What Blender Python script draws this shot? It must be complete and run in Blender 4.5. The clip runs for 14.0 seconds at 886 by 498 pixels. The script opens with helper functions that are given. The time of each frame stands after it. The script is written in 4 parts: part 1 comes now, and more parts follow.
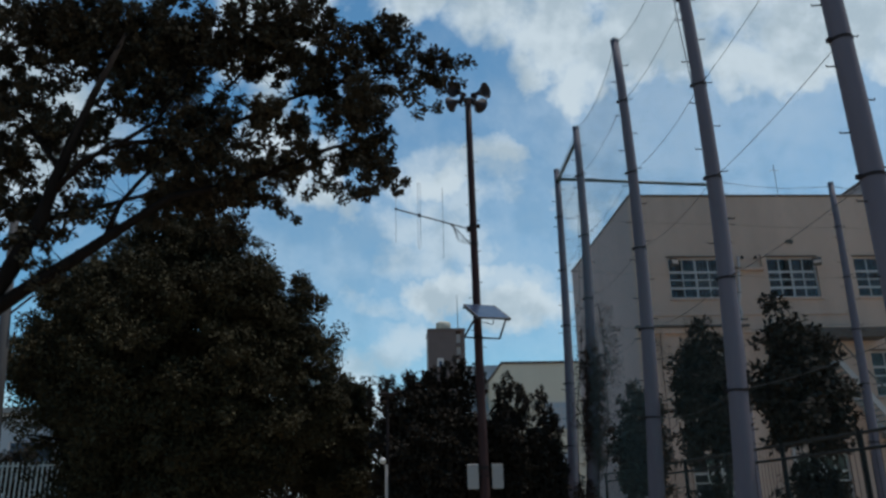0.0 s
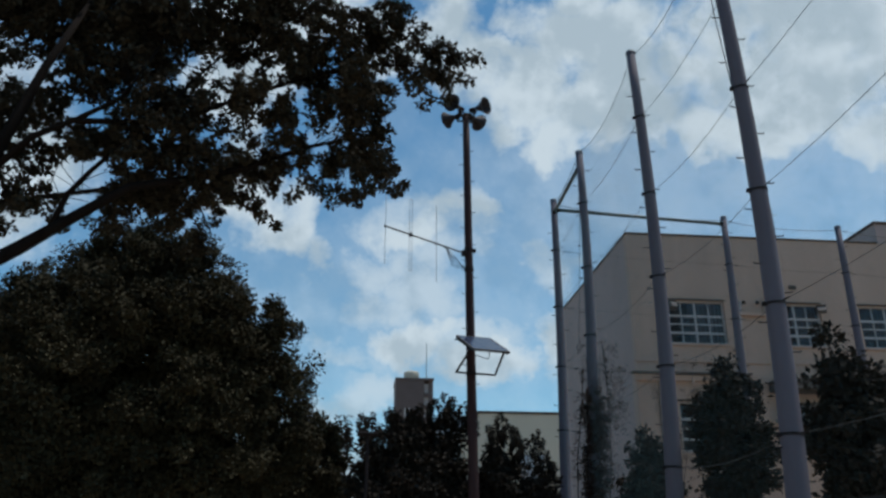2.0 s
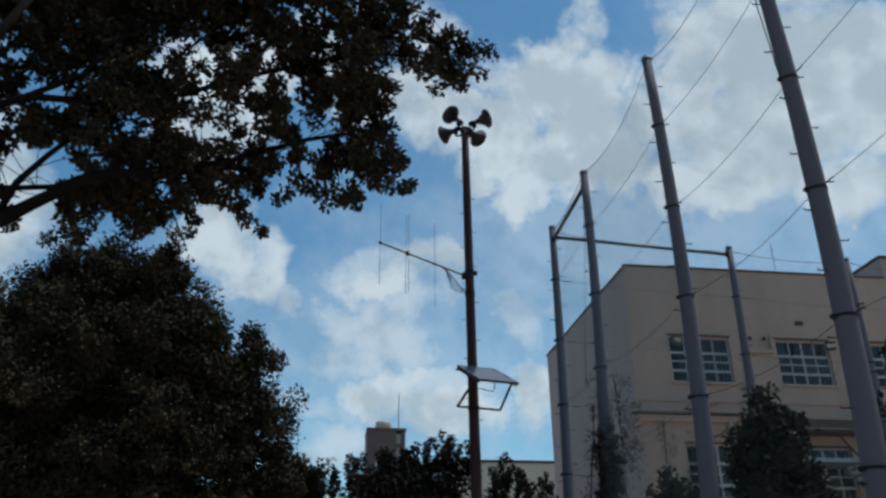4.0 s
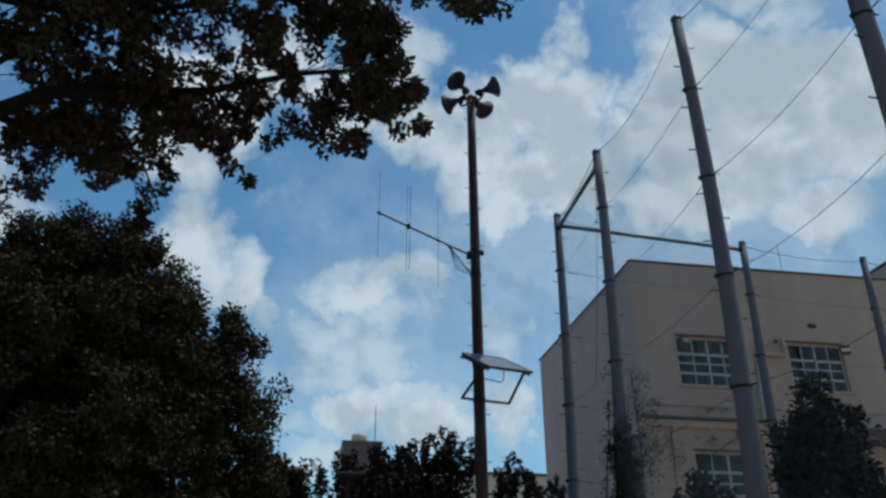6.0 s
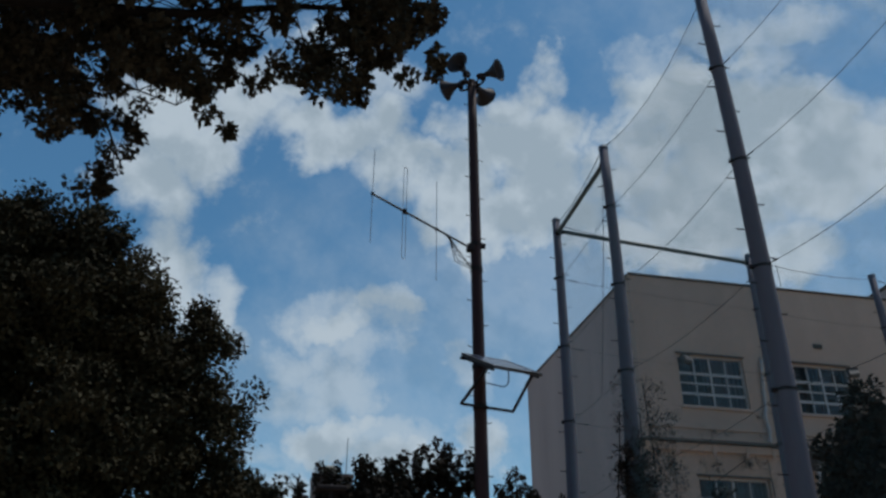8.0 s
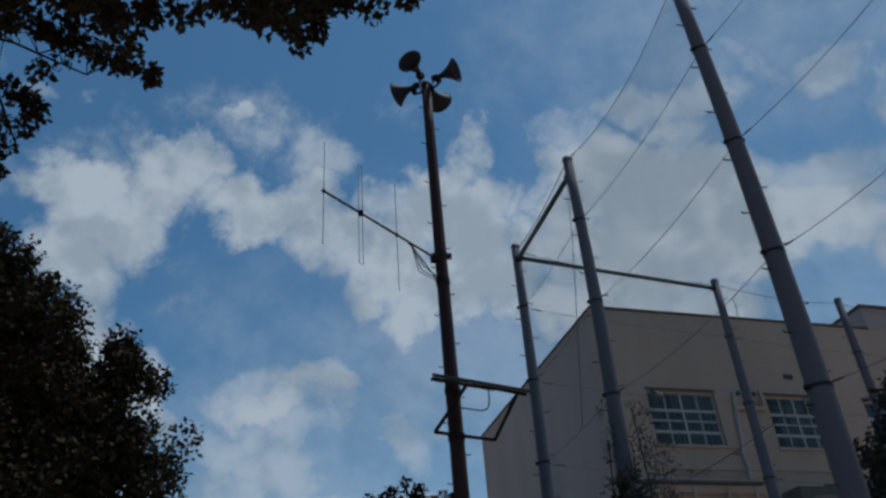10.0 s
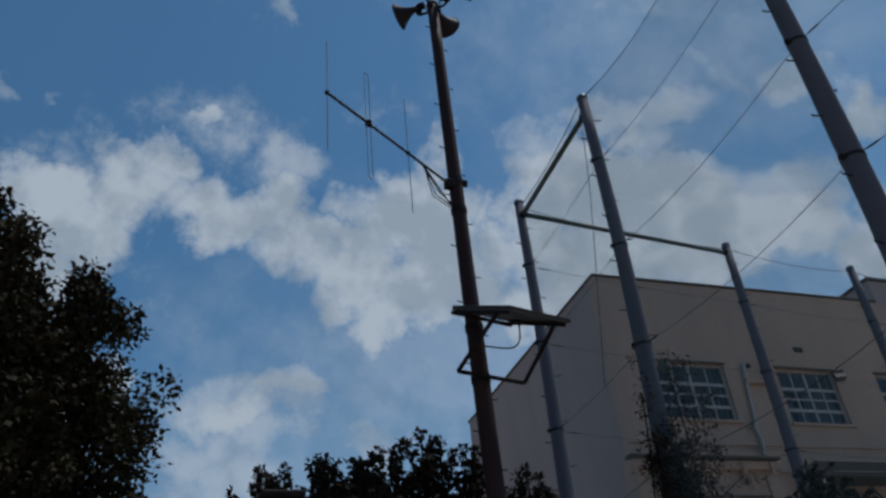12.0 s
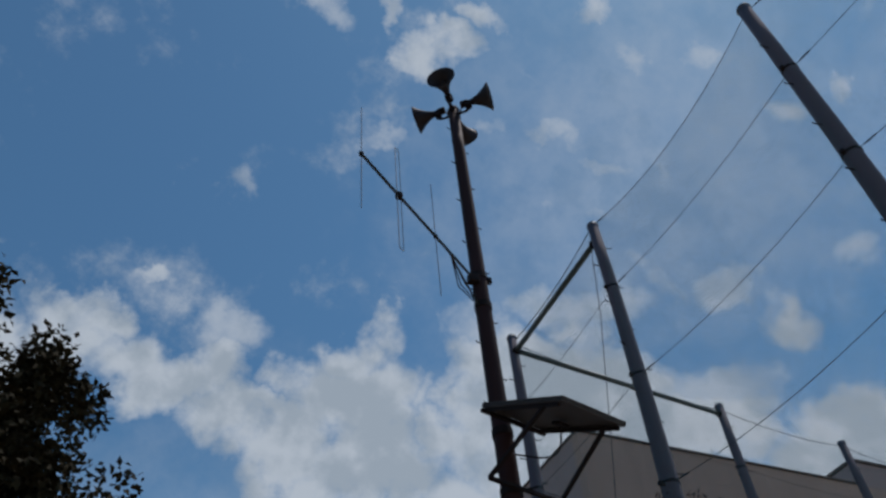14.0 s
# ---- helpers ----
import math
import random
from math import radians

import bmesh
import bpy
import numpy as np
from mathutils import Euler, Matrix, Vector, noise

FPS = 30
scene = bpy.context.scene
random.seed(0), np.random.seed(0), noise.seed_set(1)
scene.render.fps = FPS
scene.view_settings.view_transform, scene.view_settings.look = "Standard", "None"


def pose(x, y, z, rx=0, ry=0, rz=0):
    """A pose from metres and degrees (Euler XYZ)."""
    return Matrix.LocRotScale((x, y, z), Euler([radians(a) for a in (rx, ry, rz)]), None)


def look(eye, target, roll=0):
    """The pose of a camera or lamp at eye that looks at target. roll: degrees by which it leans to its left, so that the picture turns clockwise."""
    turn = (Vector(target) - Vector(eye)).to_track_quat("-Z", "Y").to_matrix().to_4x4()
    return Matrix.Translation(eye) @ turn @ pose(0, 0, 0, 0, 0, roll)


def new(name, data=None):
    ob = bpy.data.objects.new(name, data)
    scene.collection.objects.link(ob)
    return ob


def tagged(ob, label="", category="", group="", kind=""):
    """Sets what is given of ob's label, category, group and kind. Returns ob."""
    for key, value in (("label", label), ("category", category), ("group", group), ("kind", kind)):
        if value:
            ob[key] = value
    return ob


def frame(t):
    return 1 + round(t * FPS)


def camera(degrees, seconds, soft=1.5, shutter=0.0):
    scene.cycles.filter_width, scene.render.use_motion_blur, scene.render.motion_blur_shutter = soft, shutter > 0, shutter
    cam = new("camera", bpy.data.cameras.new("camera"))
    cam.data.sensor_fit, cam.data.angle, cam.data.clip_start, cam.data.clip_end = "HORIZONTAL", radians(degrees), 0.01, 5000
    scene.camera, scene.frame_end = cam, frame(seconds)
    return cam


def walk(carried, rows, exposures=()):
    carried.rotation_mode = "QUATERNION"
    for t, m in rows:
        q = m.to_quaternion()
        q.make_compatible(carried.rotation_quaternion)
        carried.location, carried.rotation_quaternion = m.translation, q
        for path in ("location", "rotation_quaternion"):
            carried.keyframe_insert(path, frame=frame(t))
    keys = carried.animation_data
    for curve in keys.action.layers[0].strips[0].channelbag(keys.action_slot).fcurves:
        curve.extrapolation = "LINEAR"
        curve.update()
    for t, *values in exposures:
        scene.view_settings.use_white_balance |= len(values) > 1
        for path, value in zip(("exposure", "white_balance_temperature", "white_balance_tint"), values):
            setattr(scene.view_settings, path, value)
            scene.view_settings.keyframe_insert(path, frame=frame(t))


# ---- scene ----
cam = camera(57.85, 14.0, soft=2.7)
# seconds, x, y, z, pitch, roll, yaw
PATH = [
    (0, 0.000, 0.000, 1.600, 107.87, 1.34, -3.27),
    (0.5, -0.087, 0.533, 1.596, 108.33, 0.69, -4.06),
    (1, -0.171, 1.074, 1.606, 109.91, -0.32, -4.94),
    (1.5, -0.289, 1.600, 1.620, 110.31, 0.76, -5.17),
    (2, -0.397, 2.138, 1.638, 111.46, 0.08, -5.99),
    (2.5, -0.512, 2.642, 1.671, 112.23, 0.96, -6.18),
    (3, -0.605, 3.121, 1.712, 112.84, 0.89, -6.84),
    (3.2, -0.645, 3.300, 1.710, 113.35, 0.98, -7.02),
    (5.3, -0.962, 5.335, 1.728, 115.87, -0.32, -9.64),
    (5.5, -0.975, 5.531, 1.732, 115.09, -0.02, -9.74),
    (6, -1.004, 6.016, 1.757, 116.03, 0.13, -9.89),
    (6.5, -1.066, 6.465, 1.758, 116.73, -0.86, -10.91),
    (7, -1.084, 6.871, 1.765, 117.30, -0.55, -11.22),
    (7.5, -1.088, 7.320, 1.761, 117.87, 0.88, -10.98),
    (8, -1.093, 7.773, 1.754, 118.41, -0.16, -12.00),
    (8.5, -1.088, 8.264, 1.745, 118.32, 1.47, -11.87),
    (8.7, -1.085, 8.460, 1.735, 119.85, 0.61, -14.58),
    (10.8, -1.151, 10.750, 1.785, 123.98, 4.83, -15.21),
    (11, -1.156, 10.956, 1.781, 124.32, 4.09, -16.01),
    (11.5, -1.179, 11.428, 1.759, 124.46, 4.20, -16.42),
    (12, -1.250, 11.893, 1.723, 123.69, 5.02, -17.16),
    (12.5, -1.323, 12.372, 1.673, 127.03, 3.61, -19.01),
    (13, -1.420, 12.825, 1.677, 129.53, 3.97, -20.51),
    (13.5, -1.573, 13.253, 1.672, 135.97, 1.77, -23.52),
    (14, -1.687, 13.725, 1.639, 136.06, 4.12, -23.19),
]
EXPOSURES = [(0.0, 0.1, 6450, 10), (5.0, 0.08, 6450, 10), (6.5, 0.02, 6400, 10), (8.5, -0.37, 6280, 12), (11.0, -0.53, 6200, 14), (12.5, -0.49, 6220, 15), (14.0, -0.38, 6450, 17)]
SKY_STRENGTH, SKY_TINT = 0.105, (0.63, 1.02, 1.05)
CLOUD_LIT, CLOUD_DARK = (5.35, 6.2, 6.7), (3.75, 4.6, 5.15)   # before the strength
walk(cam, [(t, pose(x, y, z, p, r, w)) for t, x, y, z, p, r, w in PATH], EXPOSURES)

# ---- light ----
SUN_AZ, SUN_EL = 86.0, 70.0   # degrees clockwise from +y, degrees above the horizon
sun_way = Vector((math.sin(radians(SUN_AZ)) * math.cos(radians(SUN_EL)), math.cos(radians(SUN_AZ)) * math.cos(radians(SUN_EL)), math.sin(radians(SUN_EL))))
sun = new("sun", bpy.data.lights.new("sun", "SUN"))
sun.data.energy, sun.data.angle, sun.data.color = 3.0, radians(0.53), (1.0, 0.95, 0.87)
sun.matrix_world = look(sun_way * 200, (0, 0, 0))

world = bpy.data.worlds.new("sky")
scene.world = world
world.use_nodes = True
wn, wl = world.node_tree.nodes, world.node_tree.links
wn.clear()


def wnode(kind, **values):
    n = wn.new(kind)
    for key, value in values.items():
        setattr(n, key, value)
    return n


def wmath(op, a, b=None, c=None):
    n = wnode("ShaderNodeMath", operation=op)
    for i, v in enumerate((a, b, c)):
        if v is None:
            continue
        if isinstance(v, (int, float)):
            n.inputs[i].default_value = v
        else:
            wl.new(v, n.inputs[i])
    return n.outputs[0]


sky = wnode("ShaderNodeTexSky", sky_type="NISHITA", sun_disc=False)
sky.sun_elevation, sky.sun_rotation = radians(SUN_EL), radians(SUN_AZ)
sky.air_density, sky.dust_density, sky.ozone_density, sky.altitude = 1.0, 0.35, 2.2, 30
way = wnode("ShaderNodeTexCoord").outputs["Generated"]


def sky_noise(scale, detail, rough, shift):
    m = wnode("ShaderNodeMapping")
    m.inputs["Location"].default_value = shift
    n = wnode("ShaderNodeTexNoise")
    n.inputs["Scale"].default_value, n.inputs["Detail"].default_value, n.inputs["Roughness"].default_value = scale, detail, rough
    wl.new(way, m.inputs["Vector"])
    wl.new(m.outputs[0], n.inputs["Vector"])
    return n


# ragged edges: the direction is jittered before it meets the clouds
jit = sky_noise(9.0, 6, 0.6, (3.1, 0.4, 1.7))
sub = wnode("ShaderNodeVectorMath", operation="SUBTRACT")
sub.inputs[1].default_value = (0.5, 0.5, 0.5)
wl.new(jit.outputs["Color"], sub.inputs[0])
scl = wnode("ShaderNodeVectorMath", operation="SCALE")
scl.inputs["Scale"].default_value = 0.15
wl.new(sub.outputs[0], scl.inputs[0])
add = wnode("ShaderNodeVectorMath", operation="ADD")
wl.new(way, add.inputs[0])
wl.new(scl.outputs[0], add.inputs[1])
bent = add.outputs[0]
# cumulus heaps: azimuth, elevation, half width, half height, lean (degrees)
HEAPS = [
    (-30.0, 24.0, 10.0, 7.0, 0), (-12.0, 35.5, 3.6, 2.0, 12), (-11.7, 30.4, 3.0, 2.8, 11), (-9.9, 33.6, 3.4, 2.9, 10), (-9.2, 25.5, 2.9, 3.9, 8), (-7.7, 33.4, 3.4, 2.8, 10),
    (-6.2, 22.3, 2.9, 2.7, 7), (-6.2, 38.6, 2.6, 1.9, 9), (-5.5, 36.7, 3.5, 2.3, 8), (-5.2, 23.8, 2.1, 3.1, 8), (-4.8, 39.6, 2.2, 1.3, 17), (-4.0, 20.7, 1.6, 1.6, 6),
    (-3.1, 38.6, 1.9, 1.7, 16), (0.6, 42.7, 1.2, 0.6, 6), (0.8, 36.3, 3.6, 2.2, 13), (3.7, 22.9, 3.3, 1.7, 4),
]
HEAPS += [
    (3.8, 36.2, 3.6, 2.2, 4), (3.8, 15.1, 4.0, 2.0, 3), (6.0, 24.3, 2.2, 1.2, 3), (7.3, 37.0, 2.2, 2.4, 1), (8.0, 4.0, 40.0, 4.5, 0), (8.1, 25.0, 2.4, 1.6, -3),
    (8.4, 34.1, 3.4, 2.6, 1), (8.8, 13.6, 4.0, 2.0, 0), (11.9, 34.0, 5.8, 1.7, -4), (12.7, 31.9, 4.0, 3.0, -1), (12.7, 36.5, 2.2, 1.8, 0), (14.5, 14.7, 2.4, 3.2, -2),
    (14.9, 29.0, 3.0, 2.0, -3), (16.2, 35.5, 3.9, 3.1, 2), (17.4, 30.5, 3.6, 2.4, -3), (18.5, 38.7, 2.7, 2.3, -4),
]
HEAPS += [
    (19.8, 31.9, 3.6, 2.6, -4), (20.2, 35.1, 3.9, 3.9, -4), (21.7, 30.5, 5.7, 2.3, -7), (21.5, 40.3, 1.3, 1.4, -5), (22.7, 32.5, 3.1, 2.7, -5),
    (22.8, 29.2, 2.4, 2.4, -7), (24.1, 62.8, 0.7, 1.2, -4), (24.7, 35.5, 1.0, 1.8, -4), (26.5, 35.7, 1.0, 1.3, -9), (27.0, 32.4, 2.9, 2.9, -6), (27.1, 28.4, 2.7, 2.3, -7),
    (27.2, 59.7, 1.5, 1.6, -6), (27.3, 36.7, 1.0, 1.0, -7), (28.4, 34.0, 2.1, 2.9, -8), (29.6, 35.8, 2.1, 1.9, -8),
]
HEAPS += [
    (29.6, 31.2, 3.1, 3.1, -8), (30.2, 27.7, 4.7, 2.5, -9), (30.2, 37.6, 3.0, 2.4, -8), (31.6, 60.0, 1.6, 1.1, -9), (32.7, 37.0, 2.9, 2.5, -10), (34.0, 35.7, 4.1, 3.0, -10),
    (34.1, 30.0, 5.6, 3.7, -10), (36.2, 32.9, 5.3, 4.1, -11), (37.0, 61.4, 1.9, 1.1, -13), (37.6, 38.7, 1.6, 1.4, -15), (38.4, 26.5, 4.4, 2.5, -12), (41.3, 30.6, 4.7, 4.0, -13),
    (41.5, 33.7, 4.8, 2.5, -17), (45.1, 30.3, 4.5, 2.4, -19), (48.8, 29.3, 2.7, 2.0, -21), (50.9, 59.0, 1.9, 1.0, -23),
]
HEAPS += [
    (55.0, 26.5, 5.5, 3.2, 0), (55.1, 34.1, 2.2, 1.8, -25), (56.9, 26.8, 1.6, 0.9, -27), (63.1, 47.5, 2.0, 1.5, -30), (69.2, 46.8, 0.8, 1.2, -4),
]
# thin cloud and veils
WISPS = [
    (-17.0, 41.5, 1.1, 0.8, 15), (-13.1, 42.2, 0.8, 0.4, 13), (-3.9, 9.2, 4.8, 2.4, 1), (-1.5, 14.3, 4.0, 1.6, 0), (0.2, 42.7, 1.4, 0.6, 14), (0.6, 13.9, 2.3, 1.5, 6),
    (0.8, 17.7, 3.2, 2.0, 4), (0.9, 11.5, 4.8, 2.0, -1), (1.5, 20.6, 3.4, 1.9, 5), (2.8, 23.2, 3.2, 2.4, -1), (3.8, 24.2, 3.2, 1.6, 3), (4.1, 18.6, 4.8, 2.4, 2),
    (4.5, 50.0, 0.6, 0.9, 51), (5.6, 50.0, 0.8, 1.3, 23), (6.1, 14.9, 7.0, 2.0, 3), (6.6, 21.1, 3.2, 2.0, 3),
]
WISPS += [
    (7.8, 23.5, 2.8, 1.8, 1), (8.5, 40.1, 2.7, 1.8, 1), (12.4, 62.6, 1.7, 1.0, 5), (13.8, 20.2, 2.4, 2.4, -2), (21.1, 54.0, 1.6, 0.6, -1), (28.5, 40.4, 1.9, 1.9, -8),
    (30.2, 39.6, 3.2, 2.4, -11), (35.6, 54.2, 1.8, 0.9, -42), (37.7, 40.5, 3.3, 1.7, -12), (38.1, 38.5, 2.4, 2.0, -14), (39.1, 47.3, 1.0, 0.6, -16), (39.6, 57.1, 0.9, 0.7, -15),
    (40.1, 51.9, 3.2, 1.0, -35), (41.3, 40.4, 4.2, 1.5, -17), (41.5, 35.1, 5.8, 1.9, -16), (43.9, 45.2, 1.5, 0.9, -19),
]
WISPS += [
    (45.8, 39.5, 0.7, 0.5, -16), (45.9, 49.3, 3.1, 0.9, -31), (46.9, 40.7, 2.6, 1.3, -20), (48.2, 31.9, 4.9, 1.9, -21), (50.3, 47.3, 1.4, 1.4, -22), (51.9, 55.6, 1.2, 1.5, -24),
    (52.0, 38.8, 3.0, 1.9, -23), (54.2, 34.7, 1.8, 1.8, -23), (59.1, 53.3, 2.3, 1.5, -28), (61.6, 36.4, 2.0, 1.4, -29), (74.6, 49.2, 1.4, 0.9, -38),
]
VEILS = [(52, 48, 22, 17, 0), (30, 26, 34, 15, 0), (4, 16, 30, 12, 0)]


def height(blobs, vec, full):
    """How deep a direction lies in the blobs: 0 at a rim, up to 1 in the middle of one of the full size (degrees)."""
    out = None
    for az, el, rx, ry, lean in blobs:
        a, e, k = radians(az), radians(el), radians(lean)
        c = Vector((math.sin(a) * math.cos(e), math.cos(a) * math.cos(e), math.sin(e)))
        right = Vector((math.cos(a), -math.sin(a), 0))
        up = right.cross(c)
        across, upward = (right * math.cos(k) + up * math.sin(k)) / radians(rx), (up * math.cos(k) - right * math.sin(k)) / radians(ry)
        pair = []
        for w in (across, upward):
            n = wnode("ShaderNodeVectorMath", operation="DOT_PRODUCT")
            n.inputs[1].default_value = w
            wl.new(vec, n.inputs[0])
            pair.append(n.outputs["Value"])
        far = wmath("MULTIPLY_ADD", pair[0], pair[0], wmath("MULTIPLY", pair[1], pair[1]))
        top = min(1.0, ((rx * ry) ** 0.5 / full) ** 0.75)
        deep = wmath("MULTIPLY_ADD", far, -top, top)
        out = deep if out is None else wmath("MAXIMUM", out, deep)
    return out


fluff = sky_noise(7.0, 8, 0.62, (0.3, 5.2, 2.2)).outputs["Fac"]
fine = sky_noise(19.0, 7, 0.64, (7.3, 1.2, 0.2)).outputs["Fac"]
heap = height(HEAPS, bent, 3.6)
wisp = height(WISPS, bent, 4.5)
veil = height(VEILS, bent, 60.0)
rough = wmath("ADD", wmath("MULTIPLY", fluff, 1.05), wmath("MULTIPLY_ADD", fine, 1.0, -1.03))
body = wmath("MAXIMUM", heap, wmath("MULTIPLY_ADD", fluff, 2.0, -1.4))

def cover(value, lo, hi, most):
    n = wnode("ShaderNodeMapRange", interpolation_type="SMOOTHSTEP")
    n.inputs["From Min"].default_value, n.inputs["From Max"].default_value, n.inputs["To Max"].default_value = lo, hi, most
    wl.new(value, n.inputs["Value"])
    return n.outputs[0]


thick = cover(wmath("ADD", body, rough), -0.30, 0.72, 0.92)
thin = cover(wmath("MULTIPLY_ADD", rough, 1.2, wisp), -0.25, 0.85, 0.72)
milk = cover(wmath("MULTIPLY_ADD", rough, 0.5, veil), -0.10, 0.75, 0.48)
edge = wmath("MAXIMUM", wmath("MAXIMUM", thick, thin), milk)
# billows: the heaps are bright where they thin out towards the sun
up = wnode("ShaderNodeVectorMath", operation="ADD")
up.inputs[1].default_value = (0.012, -0.008, 0.022)
wl.new(way, up.inputs[0])
puff, puff_up = sky_noise(6.5, 7, 0.52, (1.3, 2.2, 0.7)), sky_noise(6.5, 7, 0.52, (1.3, 2.2, 0.7))
lift = puff_up.inputs["Vector"].links[0].from_node
wl.new(up.outputs[0], lift.inputs["Vector"])
slope = wmath("SUBTRACT", puff.outputs["Fac"], puff_up.outputs["Fac"])
soft_edge = wmath("SUBTRACT", 1.0, wmath("MINIMUM", wmath("MAXIMUM", heap, 0.0), 1.0))
shade = wnode("ShaderNodeMapRange", interpolation_type="SMOOTHSTEP")
shade.inputs["From Min"].default_value, shade.inputs["From Max"].default_value = 0.30, 0.82
wl.new(wmath("MULTIPLY_ADD", slope, 3.4, wmath("MULTIPLY_ADD", soft_edge, 0.18, wmath("MULTIPLY_ADD", puff.outputs["Fac"], 0.6, wmath("MULTIPLY", fine, 0.4)))), shade.inputs["Value"])
tone = wnode("ShaderNodeMix", data_type="RGBA")
tone.inputs["A"].default_value, tone.inputs["B"].default_value = (*CLOUD_DARK, 1), (*CLOUD_LIT, 1)
wl.new(shade.outputs[0], tone.inputs["Factor"])
dim = wnode("ShaderNodeMix", data_type="RGBA", blend_type="MULTIPLY")
dim.inputs["Factor"].default_value = 1.0
dim.inputs["B"].default_value = (*SKY_TINT, 1)
wl.new(sky.outputs[0], dim.inputs["A"])
mixed = wnode("ShaderNodeMix", data_type="RGBA")
wl.new(edge, mixed.inputs["Factor"])
wl.new(dim.outputs["Result"], mixed.inputs["A"])
wl.new(tone.outputs["Result"], mixed.inputs["B"])
back = wnode("ShaderNodeBackground")
back.inputs["Strength"].default_value = SKY_STRENGTH
wl.new(mixed.outputs["Result"], back.inputs["Color"])
wl.new(back.outputs[0], wnode("ShaderNodeOutputWorld").inputs["Surface"])


# ---- materials ----
def material(name, colour, rough=0.7, metal=0.0, vary=0.2, scale=3.0, bump=0.0, fine=40.0, streak=1.0, second=None, grain=0.08, each=0.0, spec=0.5):
    """Base colour with wide stains, fine grain and relief; streak < 1 draws the stains out upright."""
    m = bpy.data.materials.new(name)
    m.use_nodes = True
    n, l = m.node_tree.nodes, m.node_tree.links
    p = n["Principled BSDF"]
    co = n.new("ShaderNodeTexCoord")
    mp = n.new("ShaderNodeMapping")
    mp.inputs["Scale"].default_value = (1, 1, streak)
    l.new(co.outputs["Object"], mp.inputs["Vector"])
    a, b = n.new("ShaderNodeTexNoise"), n.new("ShaderNodeTexNoise")
    a.inputs["Scale"].default_value, a.inputs["Detail"].default_value, a.inputs["Roughness"].default_value = scale, 6, 0.65
    b.inputs["Scale"].default_value, b.inputs["Detail"].default_value = fine, 4
    l.new(mp.outputs[0], a.inputs["Vector"])
    l.new(co.outputs["Object"], b.inputs["Vector"])
    ramp = n.new("ShaderNodeMapRange")
    ramp.inputs["From Min"].default_value, ramp.inputs["From Max"].default_value = 0.3, 0.7
    l.new(a.outputs["Fac"], ramp.inputs["Value"])
    mix = n.new("ShaderNodeMix")
    mix.data_type = "RGBA"
    dark = second or tuple(c * (1 - vary) for c in colour)
    mix.inputs["A"].default_value, mix.inputs["B"].default_value = (*dark, 1), (*colour, 1)
    l.new(ramp.outputs[0], mix.inputs["Factor"])
    hsv = n.new("ShaderNodeHueSaturation")
    l.new(mix.outputs["Result"], hsv.inputs["Color"])
    val = n.new("ShaderNodeMath")
    val.operation = "MULTIPLY_ADD"
    val.inputs[1].default_value, val.inputs[2].default_value = grain * 2, 1 - grain
    l.new(b.outputs["Fac"], val.inputs[0])
    value = val.outputs[0]
    if each:
        geo = n.new("ShaderNodeNewGeometry")
        per = n.new("ShaderNodeMath")
        per.operation = "MULTIPLY_ADD"
        per.inputs[1].default_value, per.inputs[2].default_value = each * 2, 1 - each
        l.new(geo.outputs["Random Per Island"], per.inputs[0])
        tot = n.new("ShaderNodeMath")
        tot.operation = "MULTIPLY"
        l.new(value, tot.inputs[0])
        l.new(per.outputs[0], tot.inputs[1])
        value = tot.outputs[0]
    l.new(value, hsv.inputs["Value"])
    l.new(hsv.outputs[0], p.inputs["Base Color"])
    p.inputs["Roughness"].default_value, p.inputs["Metallic"].default_value = rough, metal
    p.inputs["Specular IOR Level"].default_value = spec
    if bump:
        bp = n.new("ShaderNodeBump")
        bp.inputs["Strength"].default_value, bp.inputs["Distance"].default_value = bump, 0.02
        l.new(b.outputs["Fac"], bp.inputs["Height"])
        l.new(bp.outputs[0], p.inputs["Normal"])
    return m


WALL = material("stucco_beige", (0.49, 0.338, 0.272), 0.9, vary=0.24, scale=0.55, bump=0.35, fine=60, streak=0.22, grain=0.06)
# same stucco, greyer and darker: the side face's shade put into the colour
WALL_SIDE = material("stucco_shade_tone", (0.40, 0.30, 0.285), 0.9, vary=0.22, scale=0.5, bump=0.35, fine=60, streak=0.2, grain=0.06)
COPING = material("coping_brown", (0.085, 0.06, 0.05), 0.75, vary=0.35, scale=2, bump=0.2)
WHITE = material("white_paint", (0.41, 0.365, 0.36), 0.5, vary=0.12, scale=4, grain=0.05)
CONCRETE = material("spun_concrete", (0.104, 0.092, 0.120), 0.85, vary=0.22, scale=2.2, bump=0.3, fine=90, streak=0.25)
STEEL = material("galvanised_steel", (0.30, 0.32, 0.33), 0.45, 0.7, vary=0.3, scale=8, fine=120)
DARKSTEEL = material("dark_painted_steel", (0.024, 0.019, 0.021), 0.75, 0.0, spec=0.12, vary=0.3, scale=6, fine=80)
POLEPAINT = material("brown_pole_paint", (0.040, 0.0195, 0.021), 0.75, 0.0, spec=0.2, vary=0.3, scale=3, bump=0.15, fine=70, streak=0.3)
HORN = material("grey_horn_enamel", (0.032, 0.027, 0.032), 0.7, 0.0, spec=0.25, vary=0.2, scale=9)
WIRE = material("wire_rope", (0.05, 0.05, 0.055), 0.7, 0.1, vary=0.3, scale=20)
TWINE = material("net_twine", (0.12, 0.20, 0.21), 0.8, vary=0.3, scale=10)
BARPAINT = material("green_grey_pipe", (0.05, 0.066, 0.06), 0.5, 0.2, vary=0.3, scale=5, fine=60)
